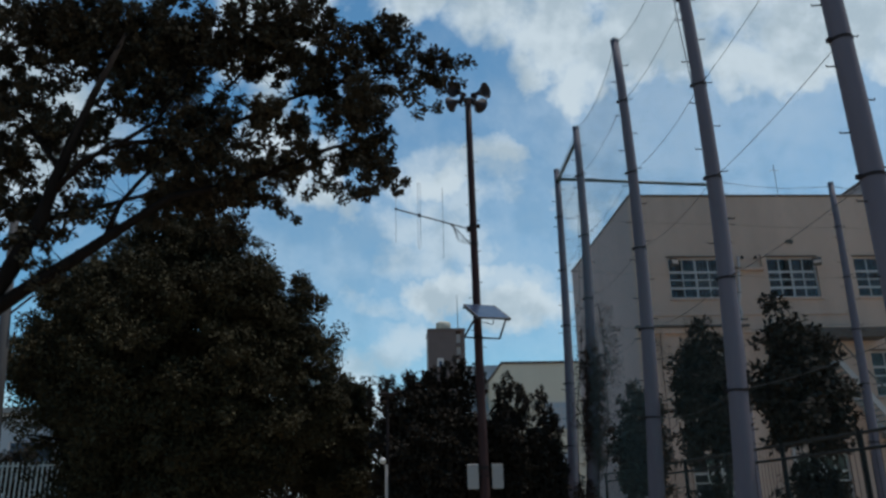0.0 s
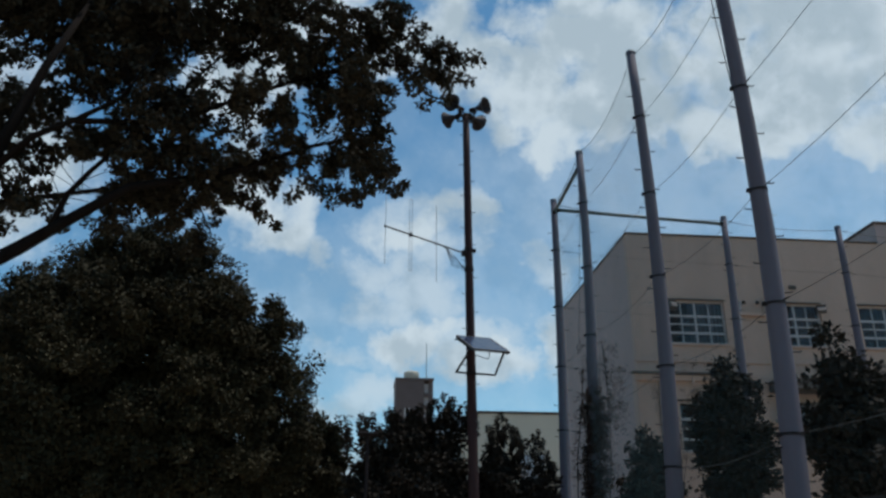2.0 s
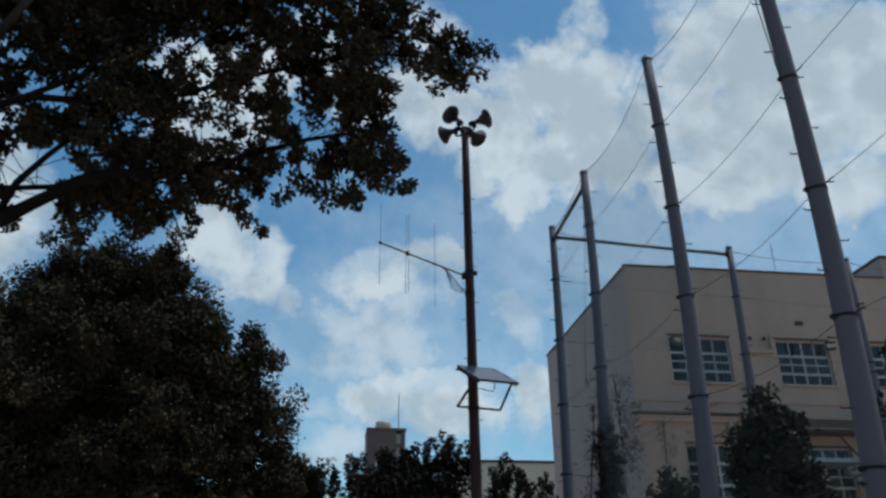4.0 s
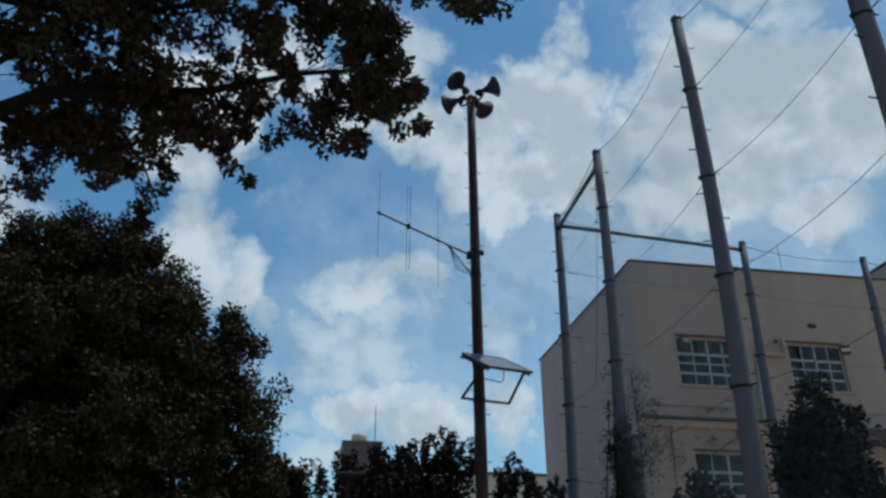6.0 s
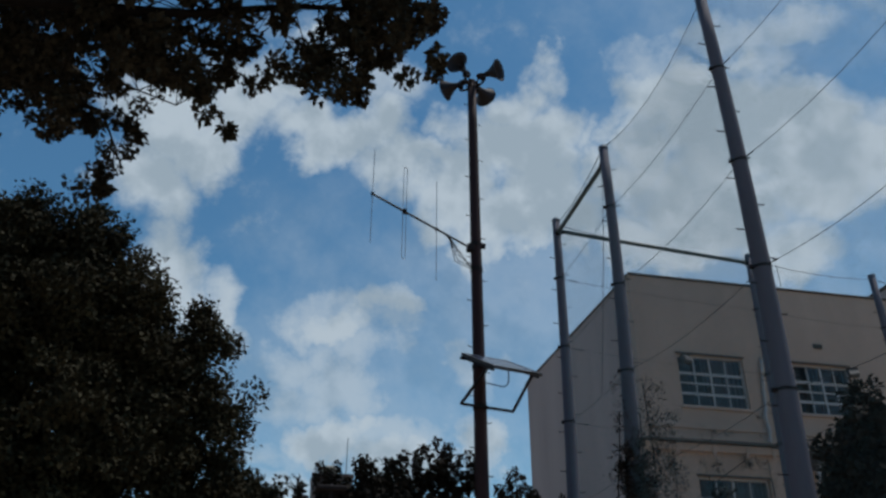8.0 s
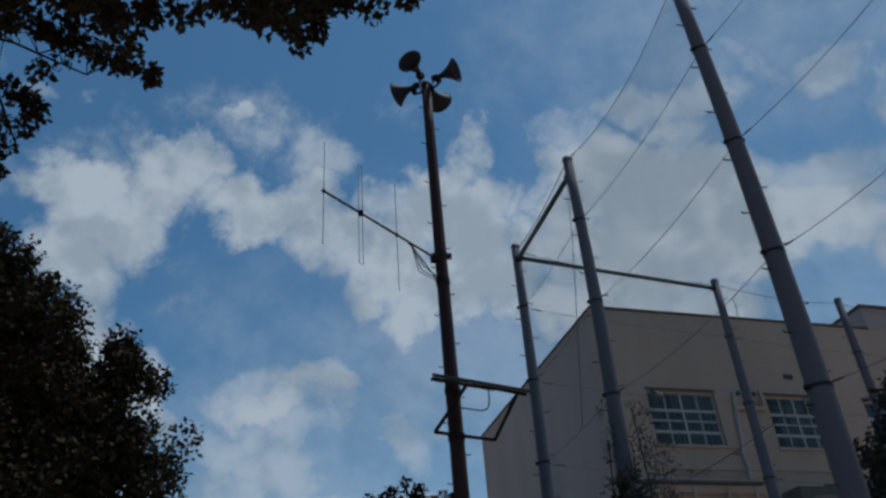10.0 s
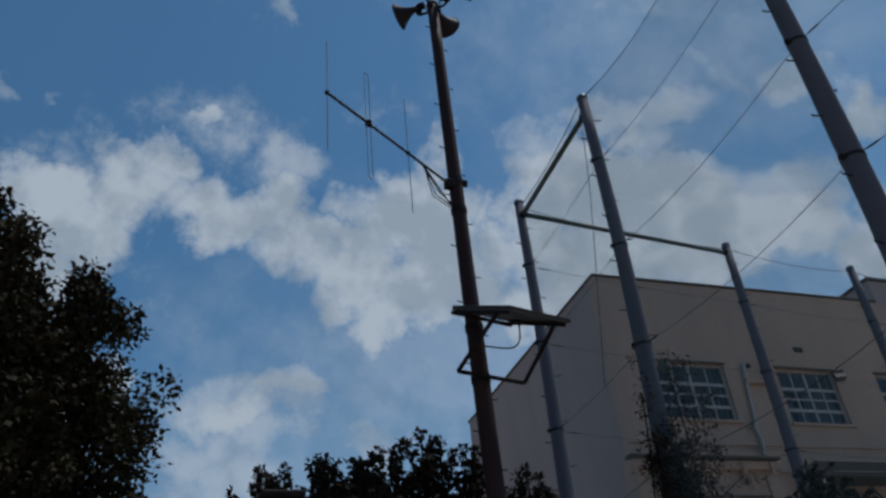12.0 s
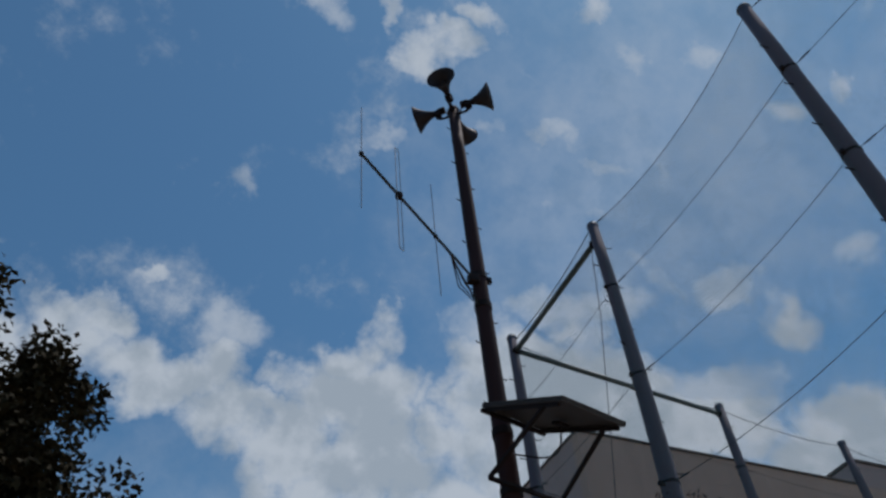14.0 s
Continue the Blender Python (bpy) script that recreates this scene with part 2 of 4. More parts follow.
CELL = material("solar_cell_blue", (0.03, 0.045, 0.09), 0.22, 0.0, vary=0.25, scale=14)
BACKING = material("dark_backing", (0.05, 0.045, 0.05), 0.6, vary=0.2, scale=5)
HOUSING = material("grey_lamp_housing", (0.10, 0.092, 0.092), 0.75, spec=0.2, vary=0.2, scale=8)
ALU = material("aluminium", (0.36, 0.36, 0.38), 0.5, 0.7, vary=0.15, scale=10)
# near black: the shade under the crown is put into the bark colour
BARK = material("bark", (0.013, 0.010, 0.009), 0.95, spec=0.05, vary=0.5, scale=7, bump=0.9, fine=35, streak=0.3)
# strong vary in the next two paints lit and shaded clumps into the leaves
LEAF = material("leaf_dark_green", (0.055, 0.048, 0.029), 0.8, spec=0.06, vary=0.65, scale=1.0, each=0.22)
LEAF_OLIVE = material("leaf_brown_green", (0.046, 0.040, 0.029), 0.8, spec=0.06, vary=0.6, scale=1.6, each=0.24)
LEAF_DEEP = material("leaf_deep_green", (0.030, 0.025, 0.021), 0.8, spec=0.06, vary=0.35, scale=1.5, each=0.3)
IVY = material("leaf_ivy", (0.050, 0.034, 0.028), 0.75, spec=0.12, vary=0.4, scale=2, each=0.4)
TILE = material("brown_tile_cladding", (0.105, 0.072, 0.068), 0.7, vary=0.2, scale=0.4, grain=0.15, fine=6)
FARWALL = material("pale_render", (0.58, 0.50, 0.40), 0.9, vary=0.12, scale=0.3, grain=0.05)
FARGREY = material("grey_blue_cladding", (0.33, 0.36, 0.40), 0.8, vary=0.15, scale=0.4, grain=0.05)
TANK = material("cream_tank", (0.50, 0.44, 0.36), 0.7, vary=0.2, scale=1.0)
# room and curtain: indoor dimness behind the panes is put into these colours
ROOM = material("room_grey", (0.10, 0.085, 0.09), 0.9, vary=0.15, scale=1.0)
CURTAIN = material("dimmed_curtain", (0.13, 0.098, 0.10), 0.9, vary=0.3, scale=5, streak=0.05)
GROUND = material("schoolyard_dirt", (0.40, 0.31, 0.215), 0.95, vary=0.3, scale=0.25, bump=0.5, fine=25, grain=0.12)
ROOFING = material("roof_membrane", (0.2, 0.2, 0.2), 0.9, vary=0.2, scale=0.6)
BOARD = material("white_sign_board", (0.27, 0.25, 0.25), 0.5, vary=0.08, scale=3)
LAMPGLASS = material("white_lamp_globe", (0.5, 0.48, 0.47), 0.25, vary=0.05, scale=3)
FENCE = material("black_fence_coating", (0.008, 0.008, 0.009), 0.6, spec=0.15, vary=0.3, scale=4)
BOOM = material("weathered_dark_tube", (0.035, 0.038, 0.036), 0.6, 0.2, vary=0.3, scale=9)
OLDPOLE = material("dark_old_pole", (0.035, 0.036, 0.042), 0.85, vary=0.3, scale=2.0, bump=0.3, fine=70, streak=0.25)

GLASS = bpy.data.materials.new("window_glass")
GLASS.use_nodes = True
gp = GLASS.node_tree.nodes["Principled BSDF"]
gp.inputs["Base Color"].default_value, gp.inputs["Roughness"].default_value = (0.60, 0.54, 0.55, 1), 0.04
gp.inputs["Transmission Weight"].default_value, gp.inputs["IOR"].default_value = 1.0, 1.33


# ---- mesh helpers ----
ORIGIN = {}


def thing(name, place, label, category, group="", kind=""):
    ob = tagged(new(name), label, category, group, kind)
    ob.location = place
    ORIGIN[ob.name] = Vector(place)
    return ob


def part(name, bm, mat, parent=None, label="", smooth=False, kind=""):
    """Links a bmesh, given in world metres, as one mesh under its thing or part."""
    base = ORIGIN[parent.name] if parent else Vector()
    me = bpy.data.meshes.new(name)
    if base.length:
        bmesh.ops.translate(bm, verts=bm.verts, vec=-base)
    if smooth:
        for f in bm.faces:
            f.smooth = True
    bm.to_mesh(me)
    bm.free()
    me.materials.append(mat)
    ob = tagged(new(name, me), label, kind=kind)
    ob.parent = parent
    ORIGIN[ob.name] = base
    return ob


def same_mesh(ob, name, place, turn=(0, 0, 0)):
    """Another piece on ob's mesh, moved by place from where ob was built."""
    o = new(name, ob.data)
    o.parent = ob.parent
    o.location, o.rotation_euler = Vector(place), turn
    ORIGIN[o.name] = ORIGIN[ob.name]
    return o


def box(bm, lo, hi, bevel=0.0):
    lo, hi = Vector(lo), Vector(hi)
    r = bmesh.ops.create_cube(bm, size=1, matrix=Matrix.LocRotScale((lo + hi) / 2, None, hi - lo))
    if bevel:
        es = list({e for v in r["verts"] for e in v.link_edges})
        bmesh.ops.bevel(bm, geom=es, offset=bevel, segments=1, affect="EDGES")
    return bm


def tube(bm, pts, radii, seg=8, cap=True):
    """A round tapered tube along points."""
    pts = [Vector(p) for p in pts]
    if not isinstance(radii, (list, tuple)):
        radii = [radii] * len(pts)
    rings, ref = [], None
    for i, p in enumerate(pts):
        d = (pts[min(i + 1, len(pts) - 1)] - pts[max(i - 1, 0)]).normalized()
        if ref is None:
            ref = d.orthogonal().normalized()
        ref = (ref - d * ref.dot(d)).normalized()
        s = d.cross(ref)
        rings.append([bm.verts.new(p + (ref * math.cos(a) + s * math.sin(a)) * radii[i]) for a in (2 * math.pi * k / seg for k in range(seg))])
    for a, b in zip(rings, rings[1:]):
        for k in range(seg):
            bm.faces.new((a[k], a[(k + 1) % seg], b[(k + 1) % seg], b[k]))
    if cap:
        bm.faces.new(rings[0][::-1])
        bm.faces.new(rings[-1])
    return bm


def lathe(bm, profile, m, seg=24, cap=True):
    """Turns (along, radius) pairs round the local x axis and sets them by m."""
    rings = [[bm.verts.new(m @ Vector((a, r * math.cos(t), r * math.sin(t)))) for t in (2 * math.pi * k / seg for k in range(seg))] for a, r in profile]
    for a, b in zip(rings, rings[1:]):
        for k in range(seg):
            bm.faces.new((a[k], a[(k + 1) % seg], b[(k + 1) % seg], b[k]))
    if cap:
        bm.faces.new(rings[0][::-1])
        bm.faces.new(rings[-1])
    return bm


def sag(a, b, drop, n=10):
    a, b = Vector(a), Vector(b)
    return [a.lerp(b, i / n) - Vector((0, 0, drop * 4 * (i / n) * (1 - i / n))) for i in range(n + 1)]


# ---- ground ----
bm = bmesh.new()
box(bm, (-1500, -1500, -0.3), (1500, 1500, 0))
tagged(part("ground", bm, GROUND), "bare sandy brown schoolyard dirt reaching the horizon", "ground", kind="structure")


# ---- school building ----
school = thing("school_building", (8.85, 27.97, 0), "beige stucco three-storey school block with brown coping", "building")


def wall_panel(name, x0, x1, z0, z1, y0, y1, holes, mat):
    """An upright wall along x, with openings (x0, x1, z0, z1) cut through it."""
    bm = bmesh.new()
    xs = sorted({x0, x1, *[v for h in holes for v in h[:2]]})
    zs = sorted({z0, z1, *[v for h in holes for v in h[2:]]})
    vert = {}

    def at(x, y, z):
        if (x, y, z) not in vert:
            vert[x, y, z] = bm.verts.new((x, y, z))
        return vert[x, y, z]
    solid = {(i, k): not any(h[0] <= xs[i] < h[1] and h[2] <= zs[k] < h[3] for h in holes) for i in range(len(xs) - 1) for k in range(len(zs) - 1)}
    for (i, k), s in solid.items():
        if not s:
            continue
        a, b, c, d = xs[i], xs[i + 1], zs[k], zs[k + 1]
        bm.faces.new((at(a, y0, c), at(b, y0, c), at(b, y0, d), at(a, y0, d)))
        bm.faces.new((at(a, y1, d), at(b, y1, d), at(b, y1, c), at(a, y1, c)))
        for (di, dk), q in {(-1, 0): ((a, y1, c), (a, y0, c), (a, y0, d), (a, y1, d)), (1, 0): ((b, y0, c), (b, y1, c), (b, y1, d), (b, y0, d)),
                            (0, -1): ((a, y1, c), (b, y1, c), (b, y0, c), (a, y0, c)), (0, 1): ((a, y0, d), (b, y0, d), (b, y1, d), (a, y1, d))}.items():
            if not solid.get((i + di, k + dk), False):
                bm.faces.new([at(*v) for v in q])
    return part(name, bm, mat, school)


BAYS = [(10.16, 12.27), (13.93, 15.84), (17.30, 19.33), (20.70, 22.73)]
upper = [(a, b, 8.70, 10.25) for a, b in BAYS[:2]]
wall_panel("wall_upper", 8.93, 17.0, 7.62, 12.69, 27.97, 28.25, upper, WALL)
wall_panel("wall_upper", 17.0, 24.0, 0.0, 12.69, 27.97, 28.25, [(a, b, 8.70, 10.25) for a, b in BAYS[2:]] + [(a, b, z, z + 1.64) for a, b in BAYS[2:] for z in (5.02, 1.42)], WALL)
low = [(a, b, z, z + 1.64) for a, b in BAYS[:1] for z in (5.02, 1.42)]
wall_panel("wall_bay", 8.80, 12.75, 0.0, 7.616, 27.74, 28.25, low, WALL)
wall_panel("wall_lower", 12.754, 16.996, 0.0, 7.616, 27.97, 28.25, [(*BAYS[1], 5.02, 6.66), (*BAYS[1], 1.42, 3.06)], WALL)
part("wall_side", box(bmesh.new(), (8.94, 28.254, 0), (9.1, 38.3, 12.69)), WALL_SIDE, school, "side wall without windows, shade toned into its greyer colour")
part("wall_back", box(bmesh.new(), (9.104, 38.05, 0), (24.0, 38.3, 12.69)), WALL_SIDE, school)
part("roof", box(bmesh.new(), (9.104, 28.254, 12.2), (23.9, 38.04, 12.4)), ROOFING, school)
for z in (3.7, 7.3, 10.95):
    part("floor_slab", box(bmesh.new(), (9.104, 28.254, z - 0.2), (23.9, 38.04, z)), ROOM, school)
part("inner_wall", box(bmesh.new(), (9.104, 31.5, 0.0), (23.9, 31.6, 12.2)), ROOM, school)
for lo, hi in (((8.89, 27.91, 12.694), (18.55, 28.36, 12.76)), ((8.89, 28.364, 12.694), (9.28, 38.37, 12.76)), ((9.284, 37.95, 12.694), (18.55, 38.37, 12.76))):
    part("coping", box(bmesh.new(), lo, hi, 0.015), COPING, school, "dark brown roof coping")
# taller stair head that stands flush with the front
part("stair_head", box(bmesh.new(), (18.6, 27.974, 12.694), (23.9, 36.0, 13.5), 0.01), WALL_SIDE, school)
part("coping", box(bmesh.new(), (18.54, 27.91, 13.504), (23.96, 36.06, 13.6), 0.015), COPING, school)
# ledges over the second storey
part("ledge", box(bmesh.new(), (8.58, 27.46, 7.52), (12.72, 27.736, 7.60), 0.012), COPING, school, "brown weathered ledge")
part("ledge_moulding", box(bmesh.new(), (8.66, 27.58, 7.30), (12.77, 27.736, 7.516), 0.02), WALL, school)
for x in (9.5, 10.6, 11.6, 12.4):
    part("ledge_bracket", box(bmesh.new(), (x, 27.54, 7.16), (x + 0.1, 27.576, 7.5), 0.01), WALL, school)
part("string_course", box(bmesh.new(), (8.84, 27.92, 8.02), (17.0, 27.966, 8.16), 0.012), WALL, school)
part("string_course", box(bmesh.new(), (12.82, 27.92, 7.35), (17.0, 27.966, 7.55), 0.012), WALL, school)
part("downpipe", tube(bmesh.new(), [(8.76, 27.68, 0), (8.76, 27.68, 7.4)], 0.05), WALL, school)


def window(x0, x1, z0, z1, y, room=True):
    """A steel sash of four columns and four rows, each pane a piece of its own."""
    bm = bmesh.new()
    w = 0.055
    box(bm, (x0, y, z0), (x0 + w, y + 0.09, z1))
    box(bm, (x1 - w, y, z0), (x1, y + 0.09, z1))
    box(bm, (x0 + w, y, z1 - w), (x1 - w, y + 0.09, z1))
    box(bm, (x0 + w, y, z0), (x1 - w, y + 0.09, z0 + w))
    win = part("window", bm, WHITE, school, "white steel window in a grid of small panes")
    xs = [x0 + w + (x1 - x0 - 2 * w) * k / 4 for k in range(5)]
    zs = [z0 + w + (z1 - z0 - 2 * w) * k for k in (0, 0.235, 0.455, 0.66, 1)]
    for k in (1, 2, 3):
        t = 0.034 if k == 2 else 0.018
        part("mullion", box(bmesh.new(), (xs[k] - t, y + 0.005, z0 + w), (xs[k] + t, y + 0.08, z1 - w)), WHITE, win)
    for k in (1, 2, 3):
        t = 0.042 if k in (1, 3) else 0.024
        part("glazing_bar", box(bmesh.new(), (x0 + w, y + 0.012, zs[k] - t), (x1 - w, y + 0.07, zs[k] + t)), WHITE, win)
    for i in range(4):
        for k in range(4):
            lo, hi = (xs[i] + 0.02, y + 0.035, zs[k] + 0.02), (xs[i + 1] - 0.02, y + 0.041, zs[k + 1] - 0.02)
            pane = part("pane", box(bmesh.new(), lo, hi), GLASS, win)
            pane.visible_shadow = False
    part("sill", box(bmesh.new(), (x0 - 0.08, y - 0.16, z0 - 0.09), (x1 + 0.08, y + 0.02, z0 - 0.004), 0.01), WALL, win, "beige concrete window sill")
    part("lintel", box(bmesh.new(), (x0 - 0.05, y - 0.13, z1 + 0.004), (x1 + 0.05, y - 0.02, z1 + 0.06), 0.008), COPING, win)
    # dark curtain sheets added behind the glass to set the panes' tone
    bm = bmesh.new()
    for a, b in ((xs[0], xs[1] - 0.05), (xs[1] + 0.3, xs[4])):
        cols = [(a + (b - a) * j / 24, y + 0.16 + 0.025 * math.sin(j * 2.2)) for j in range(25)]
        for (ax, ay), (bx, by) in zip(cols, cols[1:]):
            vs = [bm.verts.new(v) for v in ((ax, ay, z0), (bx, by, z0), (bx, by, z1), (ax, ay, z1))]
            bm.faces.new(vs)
    part("curtain", bm, CURTAIN, win, "drawn curtain, its colour darkened to dim the panes", True)


for a, b in BAYS:
    window(a, b, 8.70, 10.25, 28.06)
    for z in (5.02, 1.42):
        window(a, b, z, z + 1.64, 27.84 if a < 11 else 28.06)
# wall fittings
bm = box(bmesh.new(), (14.78, 27.93, 10.78), (15.06, 27.966, 10.93), 0.006)
for k in range(4):
    box(bm, (14.79, 27.90, 10.795 + 0.032 * k), (15.05, 27.93, 10.81 + 0.032 * k))
part("wall_vent", bm, HOUSING, school, "small louvred wall vent")
part("conduit", tube(bmesh.new(), [(12.86, 27.90, 10.25), (12.74, 27.90, 9.3), (12.70, 27.90, 8.75), (12.60, 27.88, 8.45), (12.66, 27.86, 8.1), (12.60, 27.86, 7.75)], 0.05), WHITE, school, "pale bent conduit")
part("conduit_box", box(bmesh.new(), (12.75, 27.82, 9.72), (13.75, 27.966, 9.84), 0.01), WALL, school)
part("conduit", tube(bmesh.new(), [(13.72, 27.88, 10.35), (13.72, 27.88, 9.86)], 0.05), WALL, school)


def floodlight(x, z, flip):
    ob = thing("floodlight", (x, 27.93, z), "grey box-shaped wall floodlight beside the window", "floodlight", "floodlights on the school wall")
    part("bracket", tube(bmesh.new(), [(x, 27.96, z + 0.12), (x, 27.74, z + 0.12), (x, 27.72, z + 0.02)], 0.018), STEEL, ob)
    m = Matrix.Translation((x, 27.68, z - 0.02)) @ Euler((radians(-28), 0, radians(22 * flip))).to_matrix().to_4x4()
    bm = box(bmesh.new(), (-0.15, -0.08, -0.12), (0.15, 0.08, 0.12), 0.025)
    for k in range(5):
        box(bm, (-0.12 + 0.05 * k, 0.082, -0.09), (-0.10 + 0.05 * k, 0.105, 0.09))
    bmesh.ops.transform(bm, matrix=m, verts=bm.verts)
    part("housing", bm, HOUSING, ob)
    bm = box(bmesh.new(), (-0.13, -0.088, -0.10), (0.13, -0.082, 0.10))
    bmesh.ops.transform(bm, matrix=m, verts=bm.verts)
    part("lens", bm, BACKING, ob)
    bm = box(bmesh.new(), (-0.16, -0.12, 0.122), (0.16, 0.06, 0.13))
    bmesh.ops.transform(bm, matrix=m, verts=bm.verts)
    part("visor", bm, HOUSING, ob)


floodlight(10.28, 9.98, 1)
floodlight(15.72, 9.98, -1)
for x in (12.95, 13.45):
    ob = thing("wall_lamp", (x, 27.93, 10.25), "small black wall lamp on the stucco", "lamp", "small wall lamps")
    part("arm", tube(bmesh.new(), [(x, 27.966, 10.2), (x, 27.84, 10.22)], 0.015), DARKSTEEL, ob)
    part("shade", lathe(bmesh.new(), [(0, 0.04), (0.1, 0.075)], Matrix.Translation((x, 27.82, 10.26)) @ Euler((0, radians(90), 0)).to_matrix().to_4x4(), 10), DARKSTEEL, ob)
mast = thing("roof_mast", (16.4, 31, 12.4), "thin roof aerial on the school", "aerial")
part("rod", tube(bmesh.new(), [(16.4, 31, 12.4), (16.4, 31, 15.4)], 0.014, 6), STEEL, mast)
part("cross_rod", tube(bmesh.new(), [(16.2, 31, 15.1), (16.6, 31, 15.1)], 0.01, 6), STEEL, mast)

# outside stair with its roof
stair = thing("outside_stair", (16.0, 27.2, 0), "pale steel outside stair with a brown roof", "stairs")
part("roof", box(bmesh.new(), (13.45, 27.15, 7.02), (17.6, 27.9, 7.40), 0.015), COPING, stair, "brown roof slab")
for x in (13.4, 17.45):
    part("post", box(bmesh.new(), (x + 0.06, 27.2, 0), (x + 0.16, 27.3, 7.016)), WHITE, stair)
part("landing", box(bmesh.new(), (13.5, 26.8, 6.0), (15.4, 27.9, 6.12)), STEEL, stair)
for y in (26.82, 27.75):
    bm = bmesh.new()
    vs = [(15.3, 6.14), (15.55, 6.14), (17.35, 3.7), (17.1, 3.7)]
    f = bm.faces.new([bm.verts.new((x, y, z)) for x, z in vs])
    ex = bmesh.ops.extrude_face_region(bm, geom=[f])
    bmesh.ops.translate(bm, verts=[v for v in ex["geom"] if isinstance(v, bmesh.types.BMVert)], vec=(0, 0.06, 0))
    part("stringer", bm, WHITE, stair)
    part("handrail", tube(bmesh.new(), [(13.5, y, 7.0), (15.4, y, 7.0), (17.3, y, 4.6)], 0.03), HOUSING, stair)
tread = part("tread", box(bmesh.new(), (15.4, 26.89, 5.92), (15.68, 27.74, 5.95)), STEEL, stair)
for k in range(1, 13):
    same_mesh(tread, "tread", (0.137 * k, 0, -0.186 * k))
part("landing", box(bmesh.new(), (17.1, 26.8, 3.56), (18.3, 27.9, 3.68)), STEEL, stair)
part("post", box(bmesh.new(), (18.2, 26.82, 0), (18.3, 26.92, 3.556)), WHITE, stair)

# ---- far buildings ----
far = thing("annex_building", (9, 60, 0), "pale yellow rendered annex with a flat roof", "building")
part("wall", box(bmesh.new(), (8.15, 60, 0), (30, 75, 11.8)), FARWALL, far)
part("roof_edge", box(bmesh.new(), (8.05, 59.9, 11.804), (30.1, 75.1, 11.98)), COPING, far)
for x in (11.2, 14.2, 17.2):
    for z in (6.9, 3.2):
        win = part("window", box(bmesh.new(), (x, 59.93, z), (x + 1.8, 59.996, z + 2.0)), WHITE, far)
        for i in range(3):
            for k in range(4):
                part("pane", box(bmesh.new(), (x + 0.07 + 0.58 * i, 59.90, z + 0.07 + 0.48 * k), (x + 0.57 + 0.58 * i, 59.926, z + 0.48 + 0.48 * k)), FARGREY, win)
flats = thing("apartment_block", (7.5, 70, 0), "grey-blue apartment block with banded balconies", "building")
part("wall", box(bmesh.new(), (6.4, 70, 0), (10.5, 78, 13.2)), FARGREY, flats)
for z in (3.0, 5.7, 8.4, 11.1):
    part("balcony", box(bmesh.new(), (6.3, 69.3, z), (10.4, 69.996, z + 1.0)), WHITE, flats)
part("roof_edge", box(bmesh.new(), (6.3, 69.9, 13.204), (10.6, 78.1, 13.4)), FARGREY, flats)

tower = thing("stair_tower", (13, 200, 0), "brown tiled tower block with a cream roof tank", "tower")
part("wall", box(bmesh.new(), (8.55, 198, 0), (15.6, 208, 43.9), 0.05), TILE, tower)
part("wall_strip", box(bmesh.new(), (15.604, 199, 0), (16.7, 208, 43.3)), WHITE, tower, "pale vertical wall strip")
part("wall_edge", box(bmesh.new(), (16.704, 198.5, 0), (17.8, 208, 43.9)), TILE, tower)
part("parapet", box(bmesh.new(), (8.4, 197.8, 43.904), (17.95, 208.2, 44.5)), TILE, tower)
for z in range(4, 43, 3):
    part("balcony_slab", box(bmesh.new(), (15.61, 198.4, z), (16.69, 198.996, z + 0.9)), TILE, tower)
bm = bmesh.new()
tube(bm, [(12.7, 203, 44.504), (12.7, 203, 46.5), (12.7, 203, 46.95), (12.7, 203, 47.15)], [1.95, 1.95, 1.85, 1.5], 18)
part("water_tank", bm, TANK, tower, "cream roof water tank", True)
part("lightning_rod", tube(bmesh.new(), [(16.4, 202, 44.504), (16.4, 202, 54.3)], [0.15, 0.08], 6), STEEL, tower)
win = part("window", box(bmesh.new(), (10.7, 197.9, 34.6), (12.3, 197.996, 37.0)), WHITE, tower)
part("pane", box(bmesh.new(), (11.1, 197.85, 34.7), (11.9, 197.896, 36.2)), CELL, win)

gym = thing("gymnasium", (-24, 44, 0), "grey-blue low hall behind the trees", "building")
part("wall", box(bmesh.new(), (-40, 44, 0), (-15.5, 60, 6.8)), FARGREY, gym)
part("roof", box(bmesh.new(), (-40.4, 43.6, 6.804), (-15.1, 60.4, 7.1)), ROOFING, gym)
for k in range(5):
    win = part("window", box(bmesh.new(), (-36 + 4 * k, 43.93, 3.6), (-33.6 + 4 * k, 43.996, 5.4)), WHITE, gym)
    part("pane", box(bmesh.new(), (-35.9 + 4 * k, 43.9, 3.7), (-33.7 + 4 * k, 43.926, 5.3)), CELL, win)

# ---- net poles, bars, ropes and nets ----
# x, y, height, shift of the foot, bow (the nets pull the poles out of true)
POSTS = {"c": (5.57, 24.97, 12.45, -0.26, 0.08), "a": (5.46, 21.46, 12.30, -0.52, 0.20), "b": (5.45, 16.93, 12.42, -0.21, 0.205), "p": (5.477, 12.87, 12.42, -0.11, 0.26),
         "q": (5.30, 8.45, 12.42, 0.33, 0.17), "d": (11.53, 25.65, 12.42, -0.30, 0.05), "e": (15.80, 26.04, 12.42, -0.22, 0.05), "f": (20.1, 26.43, 12.42, 0.0, 0.0)}
LEVELS = (10.75, 8.9, 7.05, 5.2, 3.3)


def axis(key, z):
    x, y, h, dx, bow = POSTS[key]
    return Vector((x + dx * (1 - z / h) + bow * 4 * (z / h) * (1 - z / h), y, z))


